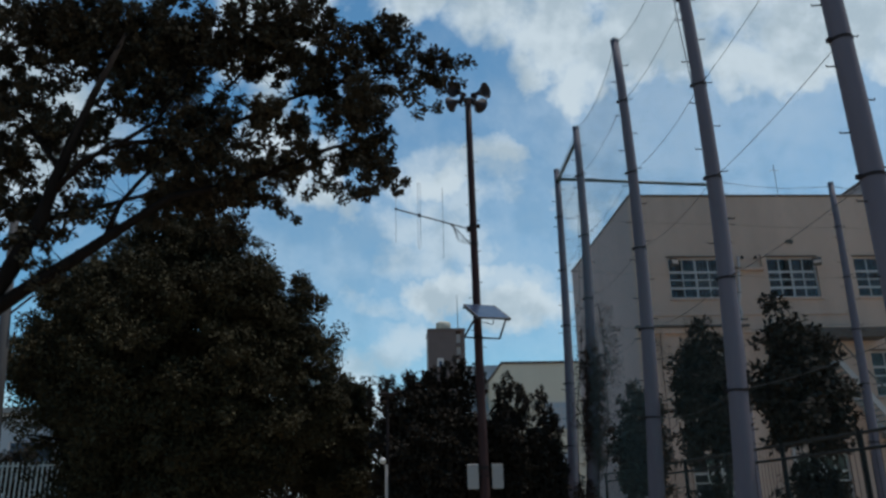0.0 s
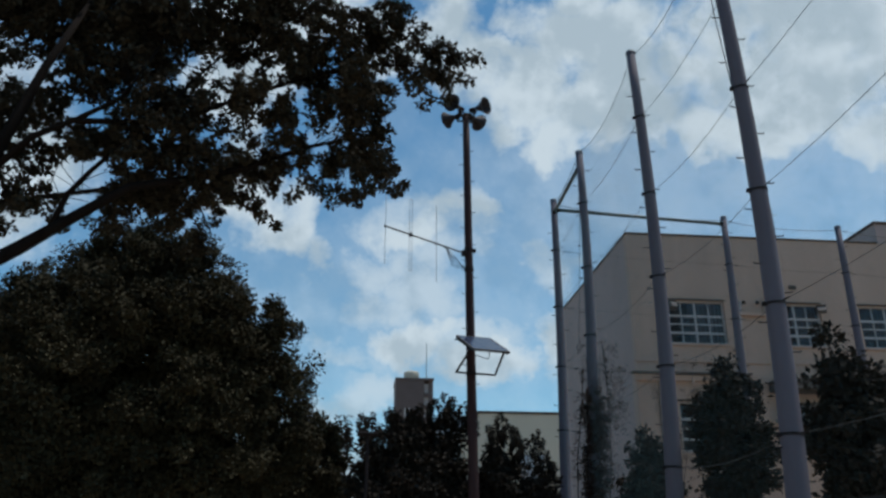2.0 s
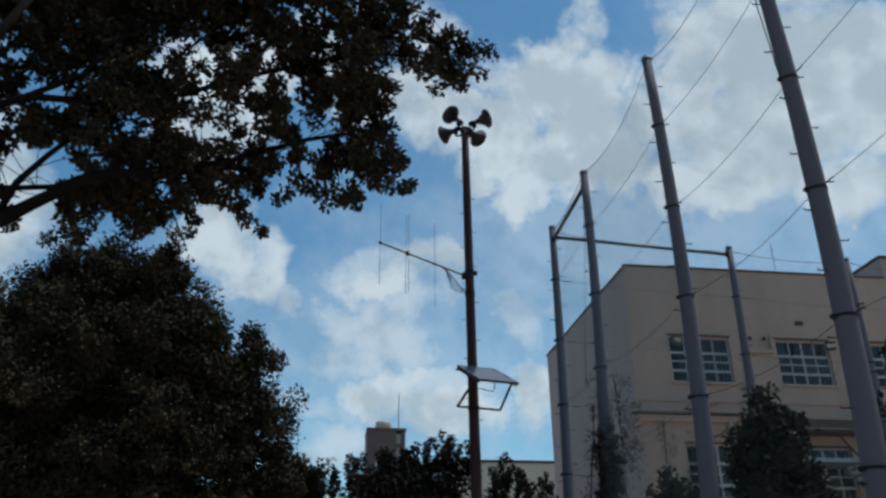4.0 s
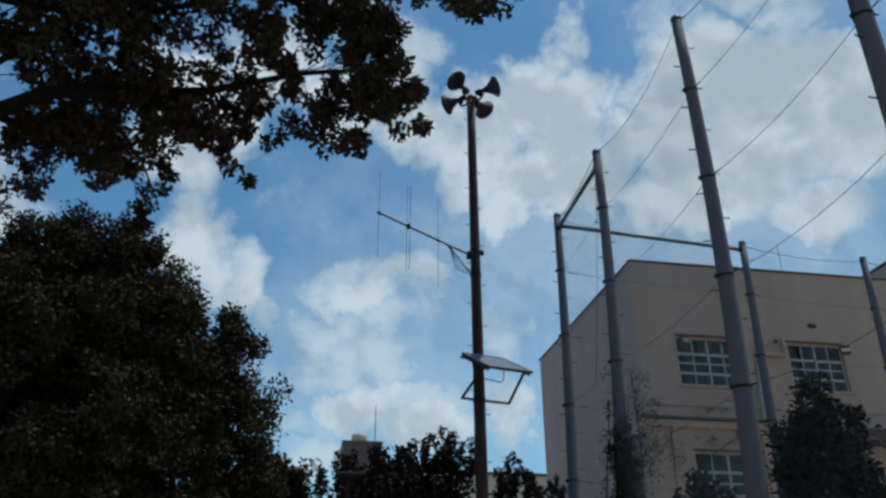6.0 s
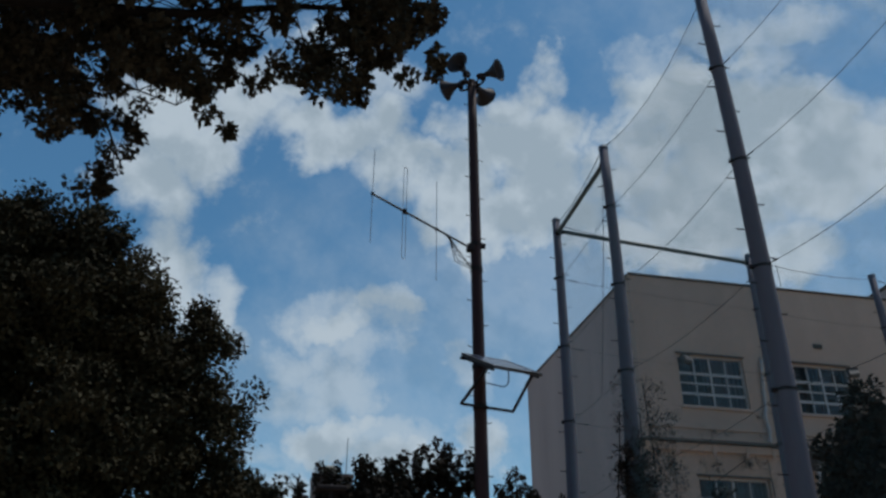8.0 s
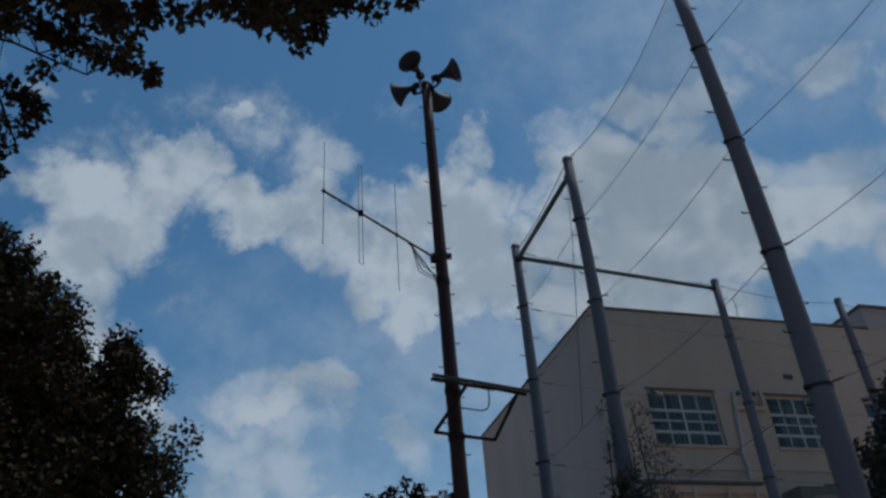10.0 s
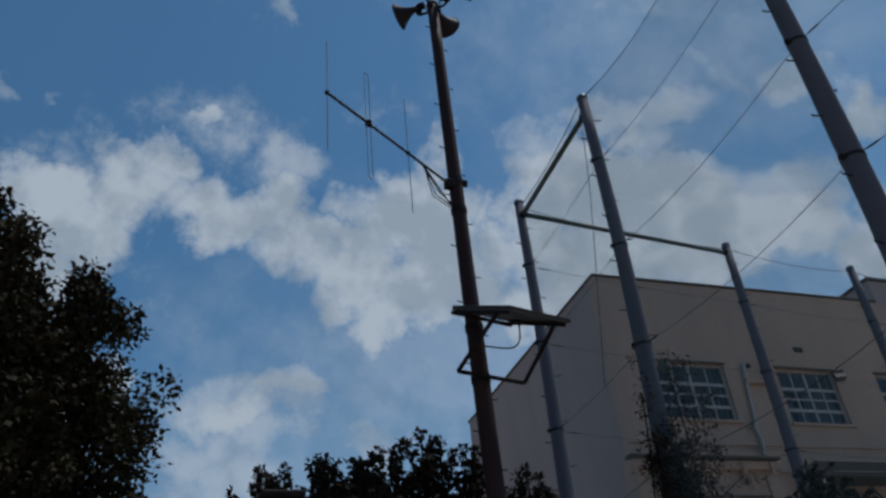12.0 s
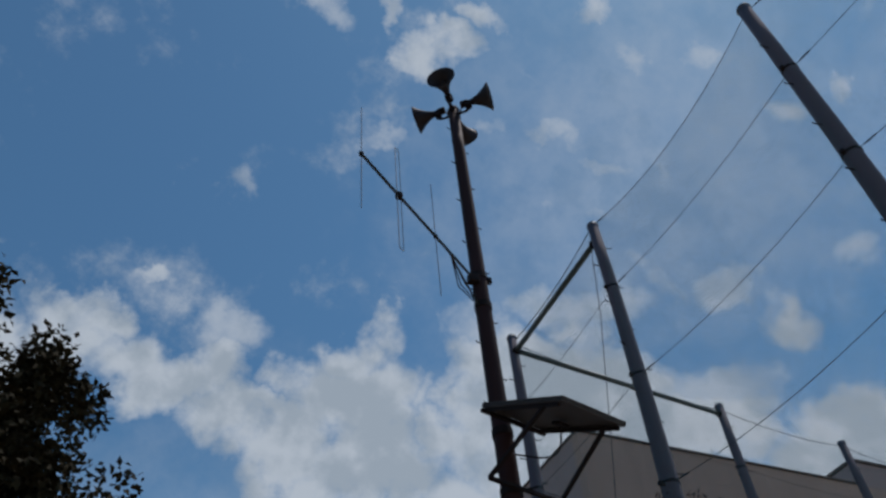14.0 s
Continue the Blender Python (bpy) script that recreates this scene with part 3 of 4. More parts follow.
def pole_radius(key, z, top=0.098, base=0.178):
    return base + (top - base) * z / POSTS[key][2]


def net_pole(key, seed):
    x, y, h, dx, bow = POSTS[key]
    rng = random.Random(seed)
    ob = thing("net_pole", (x + dx, y, 0), "tall grey tapered concrete pole of the ball net" if key not in "a" else "tall grey concrete net pole overgrown with ivy low down", "pole", "poles of the ball net")
    zs = [h * k / 12 for k in range(13)]
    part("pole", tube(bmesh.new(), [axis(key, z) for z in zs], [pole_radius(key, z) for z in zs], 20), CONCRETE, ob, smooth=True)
    part("cap", tube(bmesh.new(), [axis(key, h), axis(key, h) + Vector((0, 0, 0.05))], [0.112, 0.10], 16), STEEL, ob)
    for z in LEVELS:
        r = pole_radius(key, z) + 0.008
        part("band", tube(bmesh.new(), [axis(key, z - 0.022), axis(key, z + 0.022)], r, 16), DARKSTEEL, ob)
        p = axis(key, z)
        part("clamp", box(bmesh.new(), p + Vector((-r - 0.05, -0.03, -0.03)), p + Vector((-r + 0.01, 0.03, 0.03)), 0.006), DARKSTEEL, ob)
    bolt = None
    z, side = 2.6 + rng.random() * 0.3, 1
    while z < h - 0.5:
        p = axis(key, z)
        r = pole_radius(key, z)
        turn = rng.uniform(-0.25, 0.25) + (0 if side > 0 else math.pi)
        if bolt is None:
            b0 = bmesh.new()
            tube(b0, [Vector((0, 0, 0)), Vector((0.14, 0, 0)), Vector((0.15, 0, 0.02))], 0.010, 6)
            me = bpy.data.meshes.new("step_bolt")
            b0.to_mesh(me)
            b0.free()
            me.materials.append(DARKSTEEL)
            bolt = me
        o = new("step_bolt", bolt)
        o.parent = ob
        o.location = p + Vector((math.cos(turn) * (r - 0.02), math.sin(turn) * (r - 0.02), 0)) - ORIGIN[ob.name]
        o.rotation_euler = (0, 0, turn)
        z += 0.45
        side = -side
    return ob


for i, key in enumerate(POSTS):
    net_pole(key, 10 + i)


def top_bar(k1, k2, z1, z2):
    a, b = axis(k1, z1), axis(k2, z2)
    d = (b - a).normalized()
    a, b = a + d * 0.09, b - d * 0.09
    ob = thing("net_top_bar", a, "dark green-grey steel pipe bracing two net poles", "pipe", "bracing pipes of the ball net")
    part("pipe", tube(bmesh.new(), [a, b], 0.055, 12), BARPAINT, ob, smooth=True)
    for p, q in ((a, d), (b, -d)):
        part("flange", tube(bmesh.new(), [p - q * 0.02, p + q * 0.06], 0.085, 10), DARKSTEEL, ob)


top_bar("c", "a", 12.05, 11.95)
top_bar("c", "d", 12.15, 12.2)

SPANS = [("c", "a"), ("a", "b"), ("b", "p"), ("p", "q"), ("c", "d"), ("d", "e"), ("e", "f")]
for k1, k2 in SPANS:
    for i, z in enumerate((12.32,) + LEVELS):
        a, b = axis(k1, z), axis(k2, z)
        d = (b - a).normalized()
        ra, rb = pole_radius(k1, z), pole_radius(k2, z)
        a, b = a + d * (ra - 0.02), b - d * (rb - 0.02)
        if POSTS[k1][2] < z:
            a.z = POSTS[k1][2]
        ob = thing("wire_rope", a, "thin dark wire rope strung between net poles", "cable", "wire ropes of the ball net")
        drop = (0.38 if k1 in "ab" else 0.14) if i == 0 else (0.15 if k1 in "ab" else 0.06)
        part("rope", tube(bmesh.new(), sag(a, b, drop), (0.0085 if k1 in "cde" else 0.0060) if i == 0 else 0.0048, 5), WIRE, ob)
        line = sag(a, b, drop, 100)
        part("turnbuckle", tube(bmesh.new(), [line[2], line[3], line[6], line[7]], [0.007, 0.012, 0.012, 0.007], 6), DARKSTEEL, ob)
# slack hauling ropes: one near the overgrown pole, one held close to its pole
a = axis("c", 12.0).lerp(axis("a", 12.0), 0.94)
ob = thing("hauling_rope", a, "slack thin rope hanging from the net top", "rope", "hauling ropes of the net")
part("rope", tube(bmesh.new(), [a, Vector((5.5, 21.95, 10.6)), Vector((5.5, 22.3, 9.26)), Vector((5.5, 22.53, 8.4)), Vector((5.5, 22.9, 7.05))], 0.007, 5), WIRE, ob)
a = axis("p", 12.3) + Vector((-0.11, 0.02, 0))
ob = thing("hauling_rope", a, "thin rope tied down along the side of its pole", "rope", "hauling ropes of the net")
part("rope", tube(bmesh.new(), [a, axis("p", 11.4) + Vector((-0.19, 0.02, 0)), axis("p", 10.2) + Vector((-0.20, 0, 0)), axis("p", 8.92) + Vector((-0.14, 0, 0))], 0.009, 5), WIRE, ob)


def net_panel(k1, k2, z0, z1, drop, pitch=0.03, thick=0.0003):
    """A net of single twines, knotted square, whose top hangs in a shallow curve."""
    verts, faces = [], []

    def ribbon(p, q, n):
        i = len(verts)
        verts.extend((p - n, p + n, q + n, q - n))
        faces.append((i, i + 1, i + 2, i + 3))
    a0, a1, b0, b1 = axis(k1, z0), axis(k1, z1), axis(k2, z0), axis(k2, z1)
    along = (b0 - a0).normalized()
    up = Vector((0, 0, 1))
    nu, nz = int((b0 - a0).length / pitch), int((z1 - z0) / pitch)
    for i in range(nu + 1):
        t = i / nu
        ribbon(a0.lerp(b0, t), a1.lerp(b1, t) - up * drop * 4 * t * (1 - t), along * thick)
    for k in range(nz + 1):
        f = k / nz
        cols = [(a0.lerp(a1, f), b0.lerp(b1, f), t) for t in (j / 8 for j in range(9))]
        line = [p.lerp(q, t) - up * drop * 4 * t * (1 - t) * f for p, q, t in cols]
        for p, q in zip(line, line[1:]):
            ribbon(p, q, up * thick)
    me = bpy.data.meshes.new("ball_net")
    me.from_pydata([tuple(v) for v in verts], [], faces)
    me.materials.append(TWINE)
    tagged(new("ball_net", me), "fine dark green ball net hung between poles", "net", "panels of the ball net", "stuff")


for k1, k2 in SPANS:
    net_panel(k1, k2, 1.2, 12.3, 0.38 if k1 in "ab" else 0.14, thick={"c": 0.0014, "a": 0.0013, "b": 0.0005}.get(k1, 0.0002) if k2 in "abp" else 0.0002)

# ---- loudspeaker pole ----
PX, PY, PH = 2.11, 20.17, 12.52
ped = thing("speaker_pole", (PX + 0.08, PY, 0), "tall dark brown tapered steel pole carrying loudspeakers", "pole")
zs = [PH * k / 12 for k in range(13)]


def ped_axis(z):
    return Vector((PX + 0.08 * (1 - z / PH), PY, z))


def ped_r(z):
    return 0.125 - 0.038 * z / PH


part("pole", tube(bmesh.new(), [ped_axis(z) for z in zs], [ped_r(z) for z in zs], 20), POLEPAINT, ped, smooth=True)
part("cap", tube(bmesh.new(), [ped_axis(PH), ped_axis(PH + 0.06)], [0.10, 0.08], 16), DARKSTEEL, ped)
for z in (8.75, 8.25, 6.42, 5.72, 2.5):
    part("band", tube(bmesh.new(), [ped_axis(z - 0.045), ped_axis(z + 0.045)], ped_r(z) + 0.012, 16), DARKSTEEL, ped)
part("band_bolt", box(bmesh.new(), (PX + 0.09, PY - 0.03, 8.70), (PX + 0.2, PY + 0.03, 8.80), 0.008), DARKSTEEL, ped)
b0 = bmesh.new()
tube(b0, [(0, 0, 0), (0.10, 0, 0), (0.11, 0, 0.015)], 0.008, 6)
bolt = bpy.data.meshes.new("step_bolt")
b0.to_mesh(bolt)
b0.free()
bolt.materials.append(DARKSTEEL)
for k in range(22):
    z = 2.9 + 0.43 * k
    turn = 0.2 + (math.pi if k % 2 else 0)
    o = new("step_bolt", bolt)
    o.parent = ped
    o.location = ped_axis(z) + Vector((math.cos(turn), math.sin(turn), 0)) * (ped_r(z) - 0.02) - ORIGIN[ped.name]
    o.rotation_euler = (0, 0, turn)


def horn(angle):
    """A re-entrant horn loudspeaker on a bent arm; it looks along +x before it is turned."""
    base = ped_axis(12.40)
    m = Matrix.Translation(base) @ Matrix.Rotation(radians(angle), 4, "Z")
    ob = thing("horn_loudspeaker", base, "dark grey horn loudspeaker on the pole top", "loudspeaker", "horn loudspeakers on the pole")
    part("arm", tube(bmesh.new(), [m @ Vector(p) for p in ((0.05, 0, 0), (0.22, 0, 0.02), (0.27, 0, 0.06), (0.28, 0, 0.16))], 0.022, 8), DARKSTEEL, ob)
    yoke = box(bmesh.new(), (0.21, -0.05, 0.10), (0.31, 0.05, 0.19), 0.012)
    bmesh.ops.transform(yoke, matrix=m, verts=yoke.verts)
    part("yoke", yoke, DARKSTEEL, ob)
    hm = m @ Matrix.Translation((0.01, 0, 0.235)) @ Matrix.Rotation(radians(3), 4, "Y")
    bell = bmesh.new()
    outer = [(0.30, 0.05), (0.36, 0.062), (0.43, 0.092), (0.50, 0.135), (0.56, 0.180), (0.60, 0.215), (0.615, 0.225)]
    inner = [(0.62, 0.218), (0.58, 0.18), (0.52, 0.13), (0.45, 0.085), (0.38, 0.05)]
    lathe(bell, outer + inner, hm, 28)
    b = part("bell", bell, HORN, ob, smooth=True)
    part("rim", lathe(bmesh.new(), [(0.607, 0.221), (0.607, 0.231), (0.625, 0.231), (0.625, 0.221), (0.607, 0.221)], hm, 28, False), HORN, b)
    part("phase_plug", lathe(bmesh.new(), [(0.40, 0.02), (0.40, 0.045), (0.48, 0.04), (0.53, 0.02)], hm, 16), HORN, b, smooth=True)
    part("driver", lathe(bmesh.new(), [(0.12, 0.035), (0.13, 0.060), (0.23, 0.064), (0.26, 0.045), (0.32, 0.04)], hm, 18), DARKSTEEL, ob)
    part("cable", tube(bmesh.new(), [hm @ Vector((0.14, 0.0, -0.05)), hm @ Vector((0.10, 0.03, -0.16)), m @ Vector((0.06, 0.04, -0.12)), m @ Vector((0.05, 0.03, -0.2))], 0.010, 6), DARKSTEEL, ob)
    return ob


for angle in (48, 138, 228, 318):
    horn(angle)

# yagi aerial
aer = thing("yagi_aerial", (2.03, 20.12, 8.71), "three-element yagi aerial on the speaker pole", "aerial")
tip, root = Vector((0.06, 18.78, 8.72)), Vector((2.04, 20.12, 8.65))
part("boom", tube(bmesh.new(), [tip - (root - tip).normalized() * 0.03, root], 0.019, 8), BOOM, aer)
part("bracket", box(bmesh.new(), root - Vector((0.09, 0.07, 0.07)), root + Vector((0.04, 0.05, 0.07)), 0.012), DARKSTEEL, aer)
for f, half in ((0.0, 0.90), (0.62, 0.98)):
    p = tip.lerp(root, f)
    el = part("element", tube(bmesh.new(), [p - Vector((0, 0, half)), p + Vector((0, 0, half))], 0.006, 6), ALU, aer)
    part("holder", box(bmesh.new(), p - Vector((0.022, 0.022, 0.028)), p + Vector((0.022, 0.022, 0.028)), 0.006), DARKSTEEL, el)
p = tip.lerp(root, 0.30)
d = (root - tip).normalized() * 0.03
loop = [p + d * math.cos(a) * 1.5 + Vector((0, 0, (0.86 if math.sin(a) > 0 else -0.86) + 0.03 * math.sin(a))) for a in (math.pi * k / 6 for k in range(1, 12) if k != 6)]
el = part("folded_dipole", tube(bmesh.new(), loop + [loop[0]], 0.006, 6), ALU, aer)
part("feed_box", box(bmesh.new(), p - Vector((0.038, 0.034, 0.045)), p + Vector((0.038, 0.034, 0.045)), 0.01), DARKSTEEL, el)
a, b = tip.lerp(root, 0.74), ped_axis(8.24) - Vector((0.1, 0.05, 0))
part("stay", tube(bmesh.new(), [a, b], 0.012, 6), BOOM, aer)
for w in (0.0, 0.05, -0.04):
    mid = a.lerp(b, 0.5) + Vector((-0.05 + w, -0.02, -0.16 + w))
    part("feeder_cable", tube(bmesh.new(), [a.lerp(root, -0.1 + w), a + Vector((0.03, 0, -0.08)), mid, b + Vector((-0.01, 0, 0.03 + w))], 0.008, 6), DARKSTEEL, aer)

# solar panel with its frame
sol = thing("solar_panel", (2.19, 20.0, 5.68), "blue-black solar panel on a dark steel frame on the pole", "solar panel")
su, sw = Vector((0.972, 0.233, 0)), Vector((0.254, -1.058, -0.58))
c1 = Vector((1.77, 19.87, 6.5))
nrm = su.cross(sw).normalized()
nrm = nrm if nrm.z > 0 else -nrm


def slab(bm, a, u, v, n):
    vs = [bm.verts.new(a + u * i + v * j + n * k) for k in (0, 1) for i, j in ((0, 0), (1, 0), (1, 1), (0, 1))]
    for q in ((3, 2, 1, 0), (4, 5, 6, 7), (0, 1, 5, 4), (1, 2, 6, 5), (2, 3, 7, 6), (3, 0, 4, 7)):
        bm.faces.new([vs[i] for i in q])
    bmesh.ops.recalc_face_normals(bm, faces=bm.faces)
    return bm


u85 = su * 0.85
panel = part("panel", slab(bmesh.new(), c1, u85, sw, nrm * 0.03), BACKING, sol, "dark grey backing sheet")
for i in range(4):
    for k in range(6):
        part("cell", slab(bmesh.new(), c1 + su * (0.025 + 0.2 * i) + sw * (0.025 + 0.16 * k) + nrm * 0.0305, su * 0.192, sw * 0.154, nrm * 0.002), CELL, panel)
rim = bmesh.new()
for o_, a_, b_ in ((Vector(), u85, sw * 0.02), (sw * 0.98, u85, sw * 0.02), (sw * 0.02, su * 0.025, sw * 0.96), (u85 - su * 0.025 + sw * 0.02, su * 0.025, sw * 0.96)):
    slab(rim, c1 + o_ - nrm * 0.012, a_, b_, nrm * 0.05)
part("rim", rim, HOUSING, panel)
bl, br = Vector((1.77, 19.90, 5.68)), Vector((2.70, 20.13, 5.68))
pol = ped_axis(5.7)
for nm, a_, b_ in (("cross_bar", bl, br), ("strut", bl, c1 + sw * 0.80 + su * 0.03 - nrm * 0.02), ("strut", br, c1 + u85 + sw * 0.80 - su * 0.03 - nrm * 0.02),
                   ("rail", c1 + su * 0.03 - nrm * 0.035, c1 + su * 0.03 + sw * 0.95 - nrm * 0.035), ("rail", c1 + u85 - su * 0.03 - nrm * 0.035, c1 + u85 - su * 0.03 + sw * 0.95 - nrm * 0.035),
                   ("top_bar", c1 - su * 0.02 - nrm * 0.05 + sw * 0.03, c1 + u85 + su * 0.02 - nrm * 0.05 + sw * 0.03)):
    part(nm, tube(bmesh.new(), [a_, b_], 0.026, 4), DARKSTEEL, sol)
ja = c1 + su * 0.5 + sw * 0.45 - nrm * 0.03
part("junction_box", slab(bmesh.new(), ja, su * 0.14, sw * 0.09, nrm * -0.035), DARKSTEEL, sol)
q0, q3 = ja + su * 0.1, pol + Vector((0.06, -0.1, 0.42))
q1, q2 = q0 + Vector((0.08, 0.1, -0.42)), q3 + Vector((0.28, -0.1, -0.06))
hang_pts = [q0 * (1 - f) ** 3 + q1 * 3 * f * (1 - f) ** 2 + q2 * 3 * f * f * (1 - f) + q3 * f ** 3 for f in (k / 12 for k in range(13))]
part("cable", tube(bmesh.new(), hang_pts, 0.010, 6), DARKSTEEL, sol)

for x, w in ((1.75, 0.27), (2.35, 0.27)):
    ob = thing("sign_board", (x, 20.0, 2.0), "blank white notice board strapped to the speaker pole", "sign", "notice boards on the speaker pole")
    part("board", box(bmesh.new(), (x, 20.0, 2.0), (x + w, 20.03, 2.58), 0.008), BOARD, ob)
    part("bracket", box(bmesh.new(), (min(x + w, 2.2), 20.034, 2.28), (max(x, 2.2), 20.06, 2.32)) if x > 2.2 else box(bmesh.new(), (x + 0.05, 20.034, 2.28), (2.12, 20.06, 2.32)), DARKSTEEL, ob)

# ---- fence, lamps, far pole ----
fence = thing("steel_fence", (5.9, 11, 0), "black steel mesh fence below the ball net", "fence")
for k in range(-1, 9):
    y = 5.8 + 2.15 * k
    part("post", tube(bmesh.new(), [(5.9, y, 0), (5.9, y, 2.42)], 0.035, 10), FENCE, fence)
for z in (2.38, 2.18, 1.2, 0.2):
    part("rail", tube(bmesh.new(), [(5.9, 3.6, z), (5.9, 23.2, z)], 0.022, 8), FENCE, fence)
wire = part("mesh_wire", tube(bmesh.new(), [(5.9, 3.7, 0.2), (5.9, 3.7, 2.38)], 0.004, 4), FENCE, fence)
for k in range(1, 160):
    same_mesh(wire, "mesh_wire", (0, 0.12 * k, 0))

lamp = thing("street_lamp", (-0.17, 20.3, 0), "dark slim street lamp with a flat head", "street lamp")
part("post", tube(bmesh.new(), [(-0.17, 20.3, 0), (-0.17, 20.3, 4.3)], [0.05, 0.035], 10), DARKSTEEL, lamp)
part("head", box(bmesh.new(), (-0.40, 20.15, 4.3), (0.06, 20.45, 4.37), 0.02), DARKSTEEL, lamp)
globe = thing("garden_lamp", (-0.22, 20.25, 0), "low white garden lamp with a round globe", "garden lamp")
part("post", tube(bmesh.new(), [(-0.2, 20.25, 0), (-0.2, 20.25, 2.62)], 0.035, 10), WHITE, globe)
bm = bmesh.new()
bmesh.ops.create_icosphere(bm, subdivisions=2, radius=0.085, matrix=Matrix.Translation((-0.29, 20.25, 2.72)))
part("globe", bm, LAMPGLASS, globe, smooth=True)
part("arm", tube(bmesh.new(), [(-0.2, 20.25, 2.6), (-0.27, 20.25, 2.66)], 0.02, 6), WHITE, globe)

post = thing("utility_pole", (-9.55, 20, 0), "dark grey utility pole behind the tree", "pole")
part("pole", tube(bmesh.new(), [(-9.3, 20, 0), (-9.75, 20, 9.2)], [0.16, 0.11], 14), OLDPOLE, post, smooth=True)
part("arm", tube(bmesh.new(), [(-9.75, 20, 6.2), (-9.0, 20, 6.9)], 0.03, 8), DARKSTEEL, post)
pick = thing("picket_fence", (-12, 28, 0), "tall grey picket fence behind the tree", "fence")
for z in (0.4, 3.2):
    part("rail", box(bmesh.new(), (-17, 27.98, z), (-7.5, 28.02, z + 0.06)), STEEL, pick)
bar = part("picket", box(bmesh.new(), (-17, 27.94, 0), (-16.95, 27.976, 3.35)), STEEL, pick)
for k in range(1, 60):
    same_mesh(bar, "picket", (0.16 * k, 0, 0))


# ---- trees ----
def leaf_mesh(name, centres, radii, per, size, rng, droop=0.0, flat=0.8):
    """Many single folded leaves, gathered in clumps; each is two triangles either side of its rib."""
    centres, radii = np.asarray(centres, float), np.asarray(radii, float)
    n = len(centres) * per
    idx = np.repeat(np.arange(len(centres)), per)
    v = rng.normal(size=(n, 3))
    v /= np.linalg.norm(v, axis=1)[:, None]
    pos = centres[idx] + v * (radii[idx] * rng.random(n) ** 0.45)[:, None] * np.array([1, 1, flat])
    a = rng.normal(size=(n, 3)) + v * 0.7
    a[:, 2] -= droop
    a /= np.linalg.norm(a, axis=1)[:, None]
    b = np.cross(rng.normal(size=(n, 3)) * 0.45 + v * 0.5 + np.array([0, 0, 0.8]), a)
    b /= np.linalg.norm(b, axis=1)[:, None]
    c = np.cross(a, b)
    ln = size * rng.uniform(0.65, 1.3, n)[:, None]
    wd = ln * rng.uniform(0.26, 0.38, n)[:, None]
    mid = pos + a * ln * 0.45
    verts = np.stack([pos, mid + b * wd + c * wd * 0.35, pos + a * ln, mid - b * wd + c * wd * 0.35], 1).reshape(-1, 3)
    k = np.arange(n) * 4
    tris = np.stack([k, k + 1, k + 2, k, k + 2, k + 3], 1).reshape(-1)
    me = bpy.data.meshes.new(name)
    me.vertices.add(len(verts))
    me.vertices.foreach_set("co", verts.astype(np.float32).ravel())
    me.loops.add(len(tris))
    me.loops.foreach_set("vertex_index", tris.astype(np.int32))
    me.polygons.add(len(tris) // 3)
    me.polygons.foreach_set("loop_start", np.arange(0, len(tris), 3, dtype=np.int32))
    me.update(calc_edges=True)
    me.validate()
    return me


def crown(parent, centres, radii, per, size, mat, rng, **kw):
    me = leaf_mesh("crown", np.asarray(centres) - np.array(ORIGIN[parent.name]), radii, per, size, rng, **kw)
    me.materials.append(mat)
    ob = new("crown", me)
    ob.parent = parent
    return ob


def limb(parent, name, pts, r0, r1, seg=9):
    n = len(pts)
    return part(name, tube(bmesh.new(), pts, [r0 + (r1 - r0) * i / (n - 1) for i in range(n)], seg), BARK, parent, smooth=True)


def fill(lobes, spacing, rng):
    """Clump centres strewn through a set of ellipsoids (x, y, z, rx, ry, rz)."""
    out = []
    for x, y, z, rx, ry, rz in lobes:
        n = max(3, int(4.2 * rx * ry * rz / spacing ** 3))
        v = rng.normal(size=(n, 3))
        v /= np.linalg.norm(v, axis=1)[:, None]
        out.append(np.array([x, y, z]) + v * (rng.random(n) ** 0.5)[:, None] * np.array([rx, ry, rz]))
    return np.concatenate(out)


def twigs(parent, roots, ends, rng, r=0.012, bendy=0.15):
    """Thin twigs from the nearest point of the limbs to each clump."""
    roots = np.asarray(roots)
    bm = bmesh.new()
    for e in ends:
        far = np.linalg.norm(roots - e, axis=1)
        k = rng.choice(np.argsort(far)[:7])
        if far[k] > 1.1:
            continue
        a, b = Vector(roots[k]), Vector(e)
        mid = a.lerp(b, 0.5) + Vector(rng.normal(size=3)) * bendy * (b - a).length * 0.5 + Vector((0, 0, 0.08 * (b - a).length))
        tube(bm, [a, mid, b], [r * 1.5, r, r * 0.35], 4, False)
    return part("twig_growth", bm, BARK, parent, kind="stuff")


def along(pts, step=0.25):
    out = []
    for a, b in zip(pts, pts[1:]):
        a, b = Vector(a), Vector(b)
        n = max(1, int((b - a).length / step))
        out += [tuple(a.lerp(b, i / n)) for i in range(n)]
    return out + [tuple(pts[-1])]


